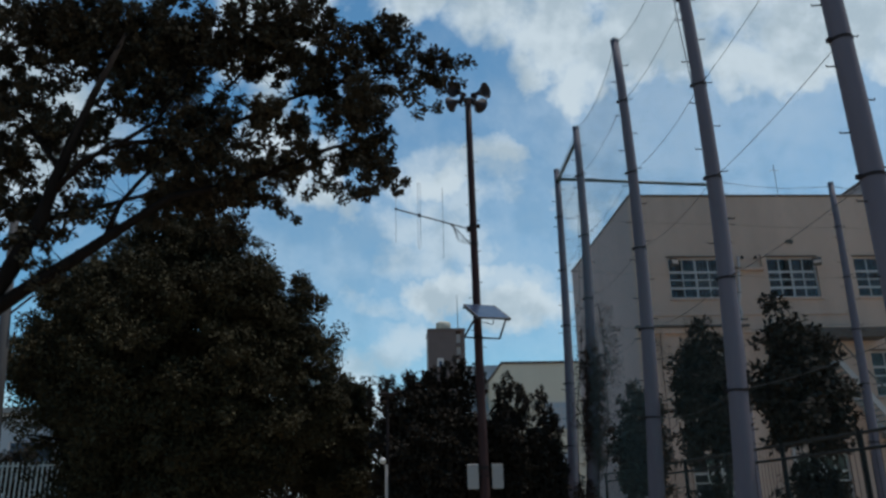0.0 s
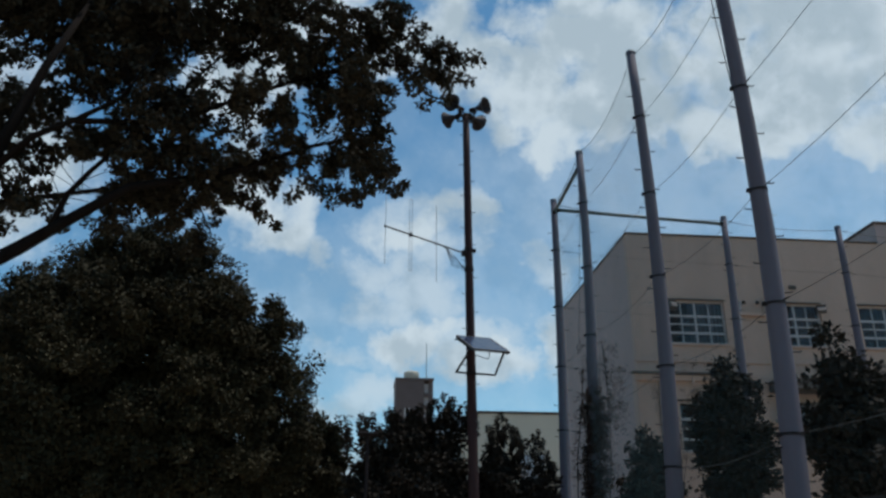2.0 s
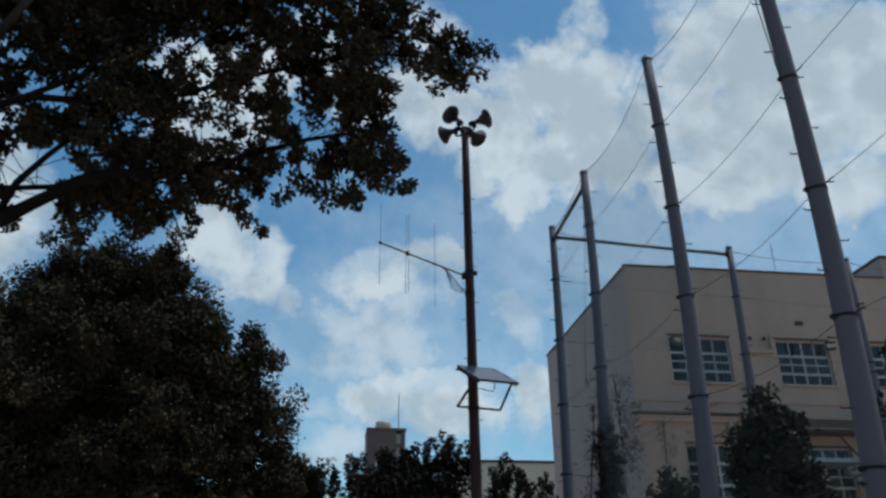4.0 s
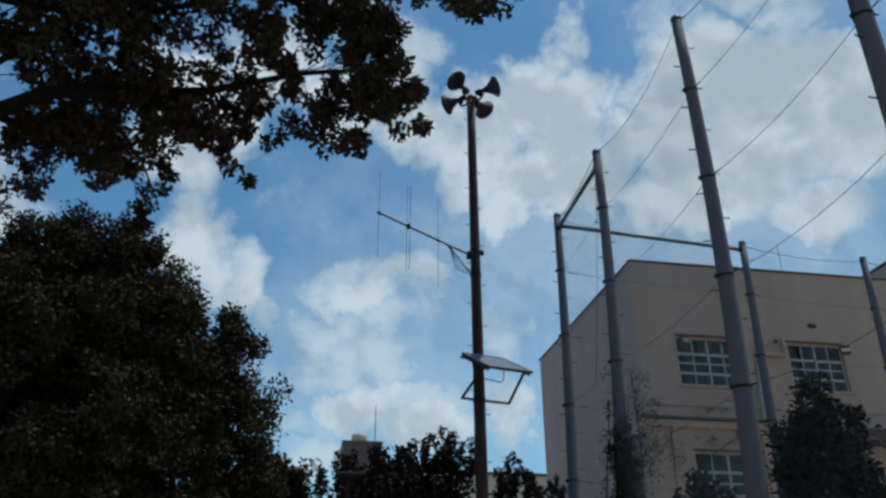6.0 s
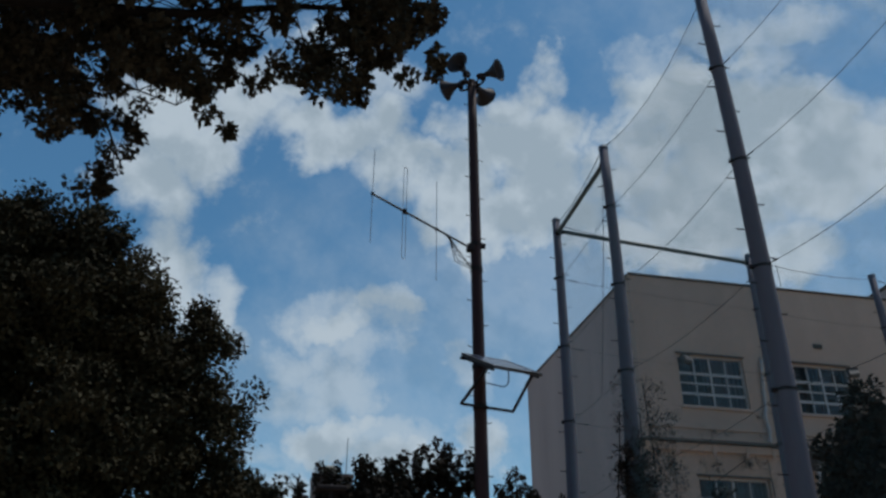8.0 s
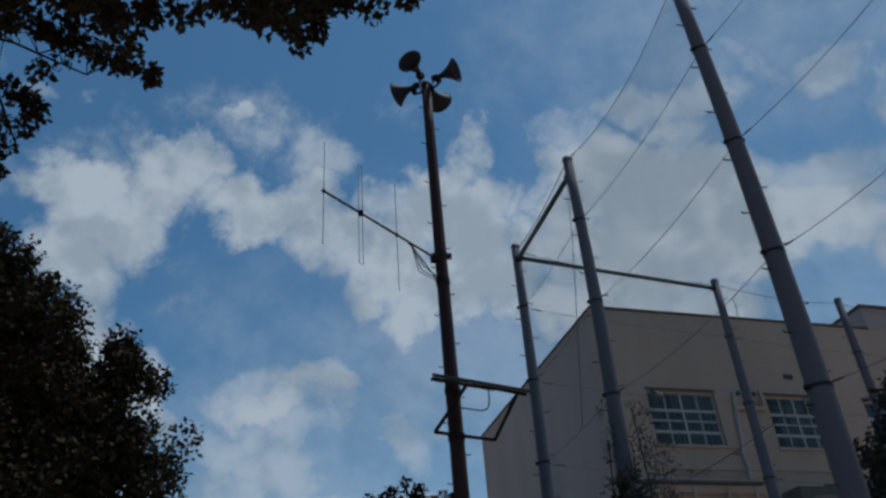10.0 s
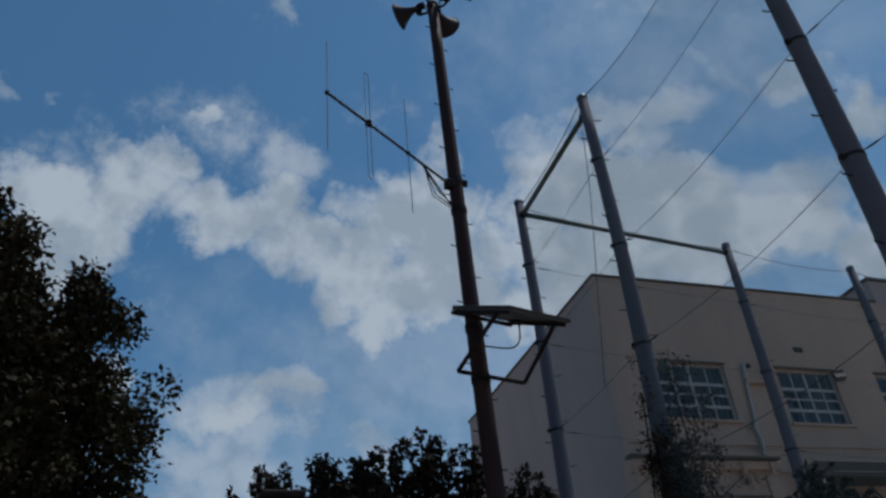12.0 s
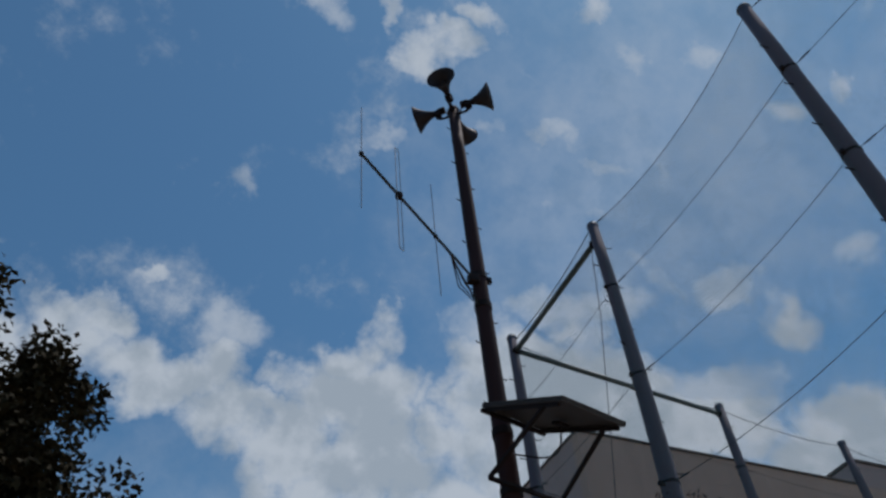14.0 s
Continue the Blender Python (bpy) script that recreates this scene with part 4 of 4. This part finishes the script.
# big tree that leans over the path
rng = np.random.default_rng(11)
t1 = thing("large_tree", (-7.9, 13.0, 0), "large dark spreading tree whose limbs overhang the path", "tree")
trunk = [(-7.9, 13.0, 0), (-7.75, 13.1, 2.0), (-7.4, 13.15, 3.6), (-6.9, 13.2, 4.6), (-6.4, 13.2, 5.5), (-6.0, 13.2, 6.4), (-5.75, 13.1, 7.3), (-5.35, 13.1, 8.7), (-5.0, 13.4, 10.2)]
main = [(-6.9, 13.2, 4.6), (-6.35, 13.2, 5.0), (-6.0, 13.25, 5.3), (-5.3, 13.35, 5.85), (-4.95, 13.4, 6.15), (-4.54, 13.4, 6.46), (-3.96, 13.5, 6.95), (-3.04, 13.9, 7.34), (-2.35, 14.2, 7.72), (-1.37, 14.5, 8.33), (-0.84, 14.7, 8.6), (0.0, 14.9, 8.8)]
fork = [(-4.97, 13.4, 6.12), (-4.8, 13.42, 6.75), (-4.55, 13.5, 7.2), (-4.1, 13.5, 7.75), (-3.6, 13.8, 8.6), (-3.2, 14.0, 9.4), (-2.4, 14.1, 10.4)]
high = [(-5.88, 13.15, 6.85), (-5.3, 13.0, 7.45), (-4.76, 13.0, 7.75), (-4.2, 13.2, 8.3), (-3.9, 13.5, 9.3), (-3.7, 13.8, 10.4)]
reach = [(-4.76, 13.0, 7.75), (-3.6, 13.7, 8.2), (-2.0, 14.2, 9.3), (-0.5, 14.5, 10.05), (0.5, 14.6, 10.15), (1.1, 14.6, 9.9)]
hang = [(-6.0, 13.2, 6.4), (-5.2, 14.6, 7.3), (-4.5, 16.2, 8.3), (-3.8, 17.2, 8.5), (-3.5, 17.5, 7.9)]
spur = [(-4.5, 16.2, 8.3), (-3.6, 16.8, 8.75), (-2.9, 17.2, 8.8), (-2.5, 17.2, 9.2)]
side = [(-5.75, 13.1, 7.3), (-6.3, 13.4, 8.0), (-6.8, 13.8, 8.6), (-7.4, 14.0, 9.2)]
limb(t1, "trunk", trunk, 0.26, 0.04, 14)
limb(t1, "limb", side, 0.06, 0.02)
limb(t1, "limb", main, 0.135, 0.014)
limb(t1, "limb", fork, 0.05, 0.012)
limb(t1, "limb", high, 0.06, 0.016)
limb(t1, "limb", reach, 0.05, 0.01)
limb(t1, "limb", hang, 0.05, 0.01)
limb(t1, "limb", spur, 0.02, 0.006)
lobes = [(-0.5, 14.8, 8.5, 0.55, 0.5, 0.48), (-0.8, 14.9, 7.56, 0.48, 0.4, 0.2), (-0.9, 14, 8.85, 0.65, 0.55, 0.45), (-1.65, 15, 7.74, 0.5, 0.35, 0.19),
         (-2.7, 14.5, 7.42, 0.42, 0.45, 0.26), (-1.95, 14, 8.1, 0.62, 0.6, 0.42), (-3.15, 14, 7.45, 0.62, 0.6, 0.36), (-4.1, 14.5, 7.25, 0.62, 0.55, 0.28),
         (-4.3, 13.6, 7.7, 0.65, 0.6, 0.45), (-3.5, 13.6, 8.2, 0.8, 0.7, 0.5), (-2.3, 13.3, 8.5, 0.65, 0.55, 0.45), (-3.65, 14.8, 6.9, 0.2, 0.22, 0.2),
         (-4.63, 14.5, 6.9, 0.28, 0.3, 0.2), (-5.6, 13.8, 6.9, 0.4, 0.5, 0.35), (0.55, 14.6, 10.3, 0.65, 0.45, 0.36), (-0.25, 14.5, 10.7, 0.8, 0.7, 0.55)]
lobes += [(-1.5, 14.4, 9.75, 0.85, 0.65, 0.6), (-2.2, 14, 10.7, 1.2, 0.9, 0.8), (-4.3, 14, 10.3, 1.5, 1, 0.9), (-3.9, 13.9, 8.9, 1.2, 0.7, 0.6),
         (-0.55, 14.8, 9.35, 0.5, 0.45, 0.4), (-7, 14, 7.7, 0.7, 0.6, 0.55), (-6.6, 14, 7, 0.55, 0.5, 0.32), (-7.6, 14, 9.2, 0.8, 0.6, 0.8),
         (-5.6, 14, 7.7, 0.4, 0.4, 0.3), (-6.4, 14, 10.6, 1.6, 1.1, 1), (-6.3, 13.8, 8.5, 1, 0.8, 0.8), (-3.7, 17.4, 7.75, 0.28, 0.28, 0.45),
         (-3.35, 17.3, 8.45, 0.45, 0.4, 0.32), (-4.2, 16.8, 8.35, 0.55, 0.5, 0.35), (-3, 16.8, 9, 0.5, 0.5, 0.3), (-4.6, 15.6, 7.8, 0.5, 0.5, 0.35)]
lobes += [(-6.9, 14, 6.75, 0.5, 0.5, 0.32), (-6.2, 14.2, 6.5, 0.4, 0.4, 0.26), (-7.4, 14, 8.3, 0.6, 0.5, 0.5), (-5.2, 14.2, 6.75, 0.3, 0.3, 0.2),
         (-4.9, 13.7, 7.9, 0.5, 0.5, 0.36), (-5, 13.7, 8.9, 0.6, 0.5, 0.45), (-5.5, 13.6, 8.2, 0.45, 0.45, 0.4), (-4.4, 13.8, 9.4, 0.6, 0.5, 0.4),
         (-3, 15, 8.05, 0.5, 0.4, 0.32), (-3.4, 15.2, 7.75, 0.42, 0.4, 0.26), (-2.45, 15, 8.1, 0.38, 0.35, 0.22), (-3.9, 15, 8.2, 0.5, 0.4, 0.3),
         (-4.6, 16, 7.5, 0.3, 0.3, 0.18), (-4, 16, 7.45, 0.25, 0.25, 0.16), (-5.3, 17.3, 7.9, 0.4, 0.4, 0.25), (-0.5, 14.8, 8.15, 0.45, 0.35, 0.17)]
lobes += [(-1.3, 14.9, 8, 0.36, 0.3, 0.16), (-2.7, 14.5, 10.1, 0.45, 0.4, 0.35), (0.85, 14.6, 10, 0.3, 0.3, 0.28), (-4, 16.5, 9.2, 0.6, 0.45, 0.32),
         (-4.6, 16, 8.9, 0.5, 0.45, 0.3), (-3.3, 16.6, 9.1, 0.4, 0.35, 0.25), (-2.62, 17.2, 9.1, 0.34, 0.3, 0.3), (-3.55, 17.3, 8.1, 0.26, 0.26, 0.3),
         (-3.8, 17, 8.2, 0.35, 0.3, 0.25), (-3.95, 16.6, 8, 0.3, 0.3, 0.22), (-4.6, 16.4, 8.6, 0.6, 0.5, 0.35), (-3.9, 17.5, 7.45, 0.2, 0.2, 0.22),
         (-5.95, 13.3, 5.5, 0.35, 0.3, 0.5), (-6.2, 13.3, 6.2, 0.4, 0.35, 0.4), (-5.5, 13.3, 6.6, 0.25, 0.25, 0.3), (-3.9, 15.3, 7.6, 0.55, 0.45, 0.3)]
lobes += [(-3, 14.8, 7.65, 0.45, 0.4, 0.25), (-4.5, 15.2, 7.5, 0.45, 0.4, 0.25), (-0.28, 13.43, 7.27, 0.5, 0.45, 0.34), (-0.19, 15.75, 10.25, 0.5, 0.45, 0.34),
         (-2.14, 15.3, 8.13, 0.5, 0.45, 0.34), (-0.9, 15.56, 8.59, 0.5, 0.45, 0.34), (-0.59, 13.16, 8.84, 0.5, 0.45, 0.34), (0.35, 13.46, 9.19, 0.25, 0.23, 0.17),
         (0.66, 13.11, 8.44, 0.25, 0.23, 0.17), (-1.79, 14.47, 8.94, 0.35, 0.32, 0.24), (0.4, 13.18, 8.74, 0.25, 0.23, 0.17), (-1.03, 13.55, 10.01, 0.5, 0.45, 0.34),
         (-2.1, 15.2, 7.25, 0.3, 0.28, 0.2), (-2.35, 15.1, 7.5, 0.25, 0.25, 0.2), (1.25, 14.7, 10.45, 0.34, 0.3, 0.36), (1.1, 14.65, 9.95, 0.3, 0.28, 0.26)]
lobes += [(0.05, 14.6, 7.75, 0.28, 0.26, 0.22)]
centres = fill([(a, b, c, d * 1.08, e * 1.08, f * 1.08) for a, b, c, d, e, f in lobes], 0.283, rng)
centres = centres[(centres[:, 0] > -2.0) | (centres[:, 2] < 7.9) | (rng.random(len(centres)) < np.where(centres[:, 2] > 9.3, 0.9, 0.64))]
centres = centres[rng.random(len(centres)) < 0.87]
twigs(t1, [p for l_ in (main, fork, high, reach, hang, side, spur) for p in along(l_)], centres[::2], rng, 0.006)
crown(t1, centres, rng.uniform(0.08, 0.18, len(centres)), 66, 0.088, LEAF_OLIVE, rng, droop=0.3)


def round_tree(name, label, foot, centre, radii, n_lobes, lobe_r, spacing, per, size, mat, seed, trunk_r, knobs=(), inner=0.68, uneven=0.0, gaps=()):
    """A leafy tree: limbs run from the trunk into lobes strewn over an egg-shaped crown."""
    rng = np.random.default_rng(seed)
    ob = thing(name, (*foot, 0), label, "tree")
    c, r = np.array(centre, float), np.array(radii, float)
    stem = [(foot[0], foot[1], 0), (foot[0] * 0.8 + c[0] * 0.2, foot[1] * 0.8 + c[1] * 0.2, (c[2] - r[2]) * 0.6 + 0.4), (c[0], c[1], c[2]), (c[0], c[1], c[2] + r[2] * 0.6)]
    limb(ob, "trunk", stem, trunk_r, trunk_r * 0.25, 10)
    k = np.arange(n_lobes) + 0.5
    ph, th = np.arccos(1 - 1.86 * k / n_lobes), math.pi * (1 + 5 ** 0.5) * k
    d = np.stack([np.cos(th) * np.sin(ph), np.sin(th) * np.sin(ph), np.cos(ph)], 1)
    d *= rng.uniform(inner, 0.93, (n_lobes, 1))
    d *= (1 + uneven * np.sin(3.1 * th[:, None] + 2.0 * seed) * np.sin(5.3 * ph[:, None]))
    pts = c + d * r
    lob = [(*p, *(lobe_r * rng.uniform(0.7, 1.2, 3) * np.array([1, 1, 0.8]))) for p in pts]
    lob += [(*(c + dd * r * 0.45), lobe_r, lobe_r, lobe_r) for dd in d[::3]]
    lob += [(*(c + dd * r * 0.8), lobe_r * 0.9, lobe_r * 0.9, lobe_r * 0.8) for dd in d]
    lob += list(knobs)
    tufts = rng.normal(size=(n_lobes // 3, 3)) * np.array([1, 1, 0.8])
    tufts[:, 2] = np.where(tufts[:, 2] < -0.6, -tufts[:, 2], tufts[:, 2])
    tufts *= rng.uniform(0.92, 1.03, (n_lobes // 3, 1)) / np.linalg.norm(tufts, axis=1)[:, None]
    lob += [(*(c + q * r), *(lobe_r * rng.uniform(0.13, 0.26, 3))) for q in tufts]
    for p in pts[::4]:
        a = Vector(stem[1]).lerp(Vector(stem[3]), float(rng.uniform(0.1, 0.7)))
        limb(ob, "limb", [a, a.lerp(Vector(p), 0.5) + Vector((0, 0, 0.15)), Vector(p)], trunk_r * 0.4, 0.015, 6)
    cen = fill(lob, spacing, rng)
    for x, z, rx, rz, slope, rise in gaps:
        back = cen[:, 1] - c[1]
        inside = ((cen[:, 0] - x - slope * back) / rx) ** 2 + ((cen[:, 2] - z - rise * back) / rz) ** 2 < 1
        cen = cen[~inside | (rng.random(len(cen)) < 0.16)]
    crown(ob, cen, rng.uniform(0.7, 1.3, len(cen)) * spacing * 0.72, per, size, mat, rng)
    return ob


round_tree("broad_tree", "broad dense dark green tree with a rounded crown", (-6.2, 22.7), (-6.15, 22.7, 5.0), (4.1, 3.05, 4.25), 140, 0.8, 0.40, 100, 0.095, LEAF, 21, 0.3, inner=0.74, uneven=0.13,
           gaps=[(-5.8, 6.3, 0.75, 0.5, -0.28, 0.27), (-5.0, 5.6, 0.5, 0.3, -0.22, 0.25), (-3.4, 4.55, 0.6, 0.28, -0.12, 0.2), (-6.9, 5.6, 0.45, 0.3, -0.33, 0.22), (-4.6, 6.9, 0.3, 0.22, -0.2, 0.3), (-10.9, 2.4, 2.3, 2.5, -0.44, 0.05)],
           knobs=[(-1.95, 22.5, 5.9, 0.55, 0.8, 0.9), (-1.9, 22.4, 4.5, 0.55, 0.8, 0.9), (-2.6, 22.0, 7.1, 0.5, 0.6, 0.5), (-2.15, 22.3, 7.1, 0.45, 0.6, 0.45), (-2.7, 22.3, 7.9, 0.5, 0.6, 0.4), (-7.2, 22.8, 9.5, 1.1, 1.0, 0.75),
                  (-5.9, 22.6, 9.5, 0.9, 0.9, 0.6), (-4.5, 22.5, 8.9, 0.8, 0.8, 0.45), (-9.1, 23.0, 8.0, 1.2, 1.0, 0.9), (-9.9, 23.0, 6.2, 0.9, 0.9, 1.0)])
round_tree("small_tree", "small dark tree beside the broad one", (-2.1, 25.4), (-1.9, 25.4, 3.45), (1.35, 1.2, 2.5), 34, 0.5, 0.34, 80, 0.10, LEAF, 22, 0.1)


def shoots(ob, y, tops, seed):
    """Upright shoots with a rosette of leaves at each tip, standing out of a crown."""
    rng = np.random.default_rng(seed)
    tips = []
    for x, z in tops:
        root = Vector((x, y, z - 0.75))
        for k in range(6):
            lean = Vector((rng.normal() * 0.11, rng.normal() * 0.11, -0.08 * k - 0.05)) if k else Vector((0, 0, -0.04))
            tip = Vector((x, y, z)) + lean
            limb(ob, "shoot", [root, root.lerp(tip, 0.6) + Vector((lean.x * 0.3, 0, 0)), tip], 0.016, 0.007, 5)
            tips += [tip, tip - Vector((lean.x * 0.2, lean.y * 0.2, 0.12))]
    crown(ob, [tuple(p) for p in tips], rng.uniform(0.045, 0.085, len(tips)), 26, 0.08, LEAF_DEEP, rng)


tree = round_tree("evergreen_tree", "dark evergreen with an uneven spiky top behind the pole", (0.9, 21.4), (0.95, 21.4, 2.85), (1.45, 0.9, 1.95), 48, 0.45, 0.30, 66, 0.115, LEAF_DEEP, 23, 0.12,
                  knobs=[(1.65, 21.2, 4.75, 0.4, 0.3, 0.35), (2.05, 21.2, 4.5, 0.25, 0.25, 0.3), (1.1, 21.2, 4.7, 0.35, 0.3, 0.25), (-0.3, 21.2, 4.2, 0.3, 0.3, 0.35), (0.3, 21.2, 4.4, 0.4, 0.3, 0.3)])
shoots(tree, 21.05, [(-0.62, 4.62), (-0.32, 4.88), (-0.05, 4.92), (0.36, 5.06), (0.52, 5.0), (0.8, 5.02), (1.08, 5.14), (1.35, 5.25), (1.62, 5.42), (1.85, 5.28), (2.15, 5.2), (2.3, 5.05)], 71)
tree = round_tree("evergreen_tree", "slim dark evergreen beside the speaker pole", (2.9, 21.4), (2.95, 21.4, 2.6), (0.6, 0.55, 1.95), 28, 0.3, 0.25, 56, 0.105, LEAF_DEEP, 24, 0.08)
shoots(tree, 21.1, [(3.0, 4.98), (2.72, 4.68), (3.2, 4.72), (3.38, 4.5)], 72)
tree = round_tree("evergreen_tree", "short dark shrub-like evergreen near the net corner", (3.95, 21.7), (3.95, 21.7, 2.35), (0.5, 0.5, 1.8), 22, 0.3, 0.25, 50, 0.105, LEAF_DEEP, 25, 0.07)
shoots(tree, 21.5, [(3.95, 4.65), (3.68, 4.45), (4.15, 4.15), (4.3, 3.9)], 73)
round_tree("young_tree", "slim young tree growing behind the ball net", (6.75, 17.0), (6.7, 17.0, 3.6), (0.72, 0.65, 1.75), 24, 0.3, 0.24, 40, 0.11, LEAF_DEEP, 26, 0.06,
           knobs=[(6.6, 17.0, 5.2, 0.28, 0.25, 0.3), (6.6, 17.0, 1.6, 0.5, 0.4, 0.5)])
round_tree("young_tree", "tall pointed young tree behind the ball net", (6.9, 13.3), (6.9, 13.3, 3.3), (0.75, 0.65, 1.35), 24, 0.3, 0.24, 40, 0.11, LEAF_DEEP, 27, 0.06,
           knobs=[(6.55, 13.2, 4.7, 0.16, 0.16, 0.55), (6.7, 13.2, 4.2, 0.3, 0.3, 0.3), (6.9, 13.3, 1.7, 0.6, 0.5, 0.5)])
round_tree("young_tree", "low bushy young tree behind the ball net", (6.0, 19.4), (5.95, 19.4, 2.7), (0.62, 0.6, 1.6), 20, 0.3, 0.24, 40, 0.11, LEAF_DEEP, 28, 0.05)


def ivy(label, spots, parent_place, per, size, seed, stems, spacing=0.17):
    rng = np.random.default_rng(seed)
    ob = thing("ivy", parent_place, label, "ivy", "ivy on pole and wall")
    for line in stems:
        part("stem", tube(bmesh.new(), line, 0.012, 5), BARK, ob)
    cen = fill(spots, spacing, rng)
    me = leaf_mesh("leaves", cen - np.array(parent_place), rng.uniform(0.07, 0.16, len(cen)), per, size, rng)
    me.materials.append(IVY)
    o = new("leaves", me)
    o.parent = ob


ax = [axis("a", z) for z in (0, 2, 4, 5.5, 6.2, 6.8, 7.4)]
pole_lobes = [(ax[0].x, 21.39, 1.2, 0.38, 0.36, 1.2), (ax[2].x, 21.36, 3.4, 0.36, 0.34, 1.3), (ax[3].x, 21.36, 4.9, 0.33, 0.32, 1.0)]
ivy("brown-green ivy climbing the concrete net pole", pole_lobes, (ax[0].x, 21.39, 0), 40, 0.055, 31, [[v + Vector((0.15, -0.1, 0)) for v in ax[:5]], [v + Vector((-0.16, -0.05, 0)) for v in ax[:4]]], 0.15)
straggle = [(ax[4].x + 0.55, 21.2, 5.9, 0.3, 0.22, 0.42), (ax[3].x + 0.5, 21.2, 5.1, 0.3, 0.22, 0.6), (ax[5].x + 0.38, 21.2, 6.6, 0.18, 0.18, 0.3), (ax[4].x - 0.36, 21.2, 6.4, 0.10, 0.1, 0.55),
            (ax[3].x - 0.33, 21.3, 5.0, 0.22, 0.2, 0.7), (ax[3].x + 0.36, 21.3, 5.2, 0.22, 0.2, 0.8), (ax[4].x + 0.30, 21.3, 6.1, 0.18, 0.18, 0.55), (ax[4].x - 0.28, 21.3, 6.0, 0.14, 0.16, 0.5),
            (ax[5].x + 0.26, 21.3, 6.8, 0.10, 0.12, 0.45), (ax[2].x - 0.42, 21.3, 3.9, 0.22, 0.2, 0.7), (ax[2].x + 0.42, 21.3, 3.8, 0.22, 0.2, 0.7)]
ivy("thin brown ivy shoots spreading from the net pole", straggle, (ax[0].x - 0.3, 21.3, 0), 9, 0.048, 33,
    [[ax[0] + Vector((-0.3, -0.1, 0)), ax[1] + Vector((-0.38, -0.1, 0)), ax[2] + Vector((-0.42, -0.1, 0)), ax[3] + Vector((-0.3, -0.1, 0)), ax[4] + Vector((-0.26, -0.1, 0))],
     [ax[0] + Vector((0.3, -0.1, 0)), ax[2] + Vector((0.4, -0.1, 0)), ax[3] + Vector((0.36, -0.1, 0)), ax[4] + Vector((0.3, -0.1, 0)), ax[5] + Vector((0.25, -0.1, 0))]], 0.15)
wall_lobes = [(9.5, 27.64, 6.6, 0.30, 0.06, 0.75), (10.0, 27.64, 5.2, 0.4, 0.07, 1.0), (11.6, 27.64, 7.0, 0.6, 0.05, 0.3), (12.3, 27.64, 6.3, 0.2, 0.05, 0.7),
              (10.9, 27.9, 7.95, 0.7, 0.04, 0.22), (10.8, 27.64, 4.4, 0.7, 0.08, 0.5), (10.5, 27.64, 6.9, 0.5, 0.05, 0.3), (12.45, 27.88, 8.2, 0.15, 0.04, 0.45)]
ivy("thin dry ivy straggling over the stucco wall", wall_lobes, (10.5, 27.7, 0), 11, 0.055, 32,
    [[(9.4, 27.70, 0), (9.5, 27.70, 3), (9.45, 27.70, 6), (9.5, 27.70, 7.3)], [(10.2, 27.70, 0), (10.0, 27.70, 4), (10.6, 27.70, 6.5), (11.7, 27.70, 7.2)], [(12.2, 27.70, 0), (12.35, 27.70, 5), (12.3, 27.70, 7.2)]], 0.15)


# hedge that closes the yard behind the trees
rng = np.random.default_rng(41)
hedge = thing("hedge", (-2, 29.5, 0), "dark clipped hedge closing the yard behind the trees", "hedge", kind="stuff")
cen = np.stack([rng.uniform(-14, 6.5, 1500), rng.uniform(29.0, 30.2, 1500), 3.3 * rng.random(1500) ** 0.8], 1)
cen[:, 2] *= 1 + 0.18 * np.sin(cen[:, 0] * 1.3) * np.cos(cen[:, 0] * 0.47)
crown(hedge, cen, rng.uniform(0.22, 0.42, 1500), 40, 0.15, LEAF_DEEP, rng)
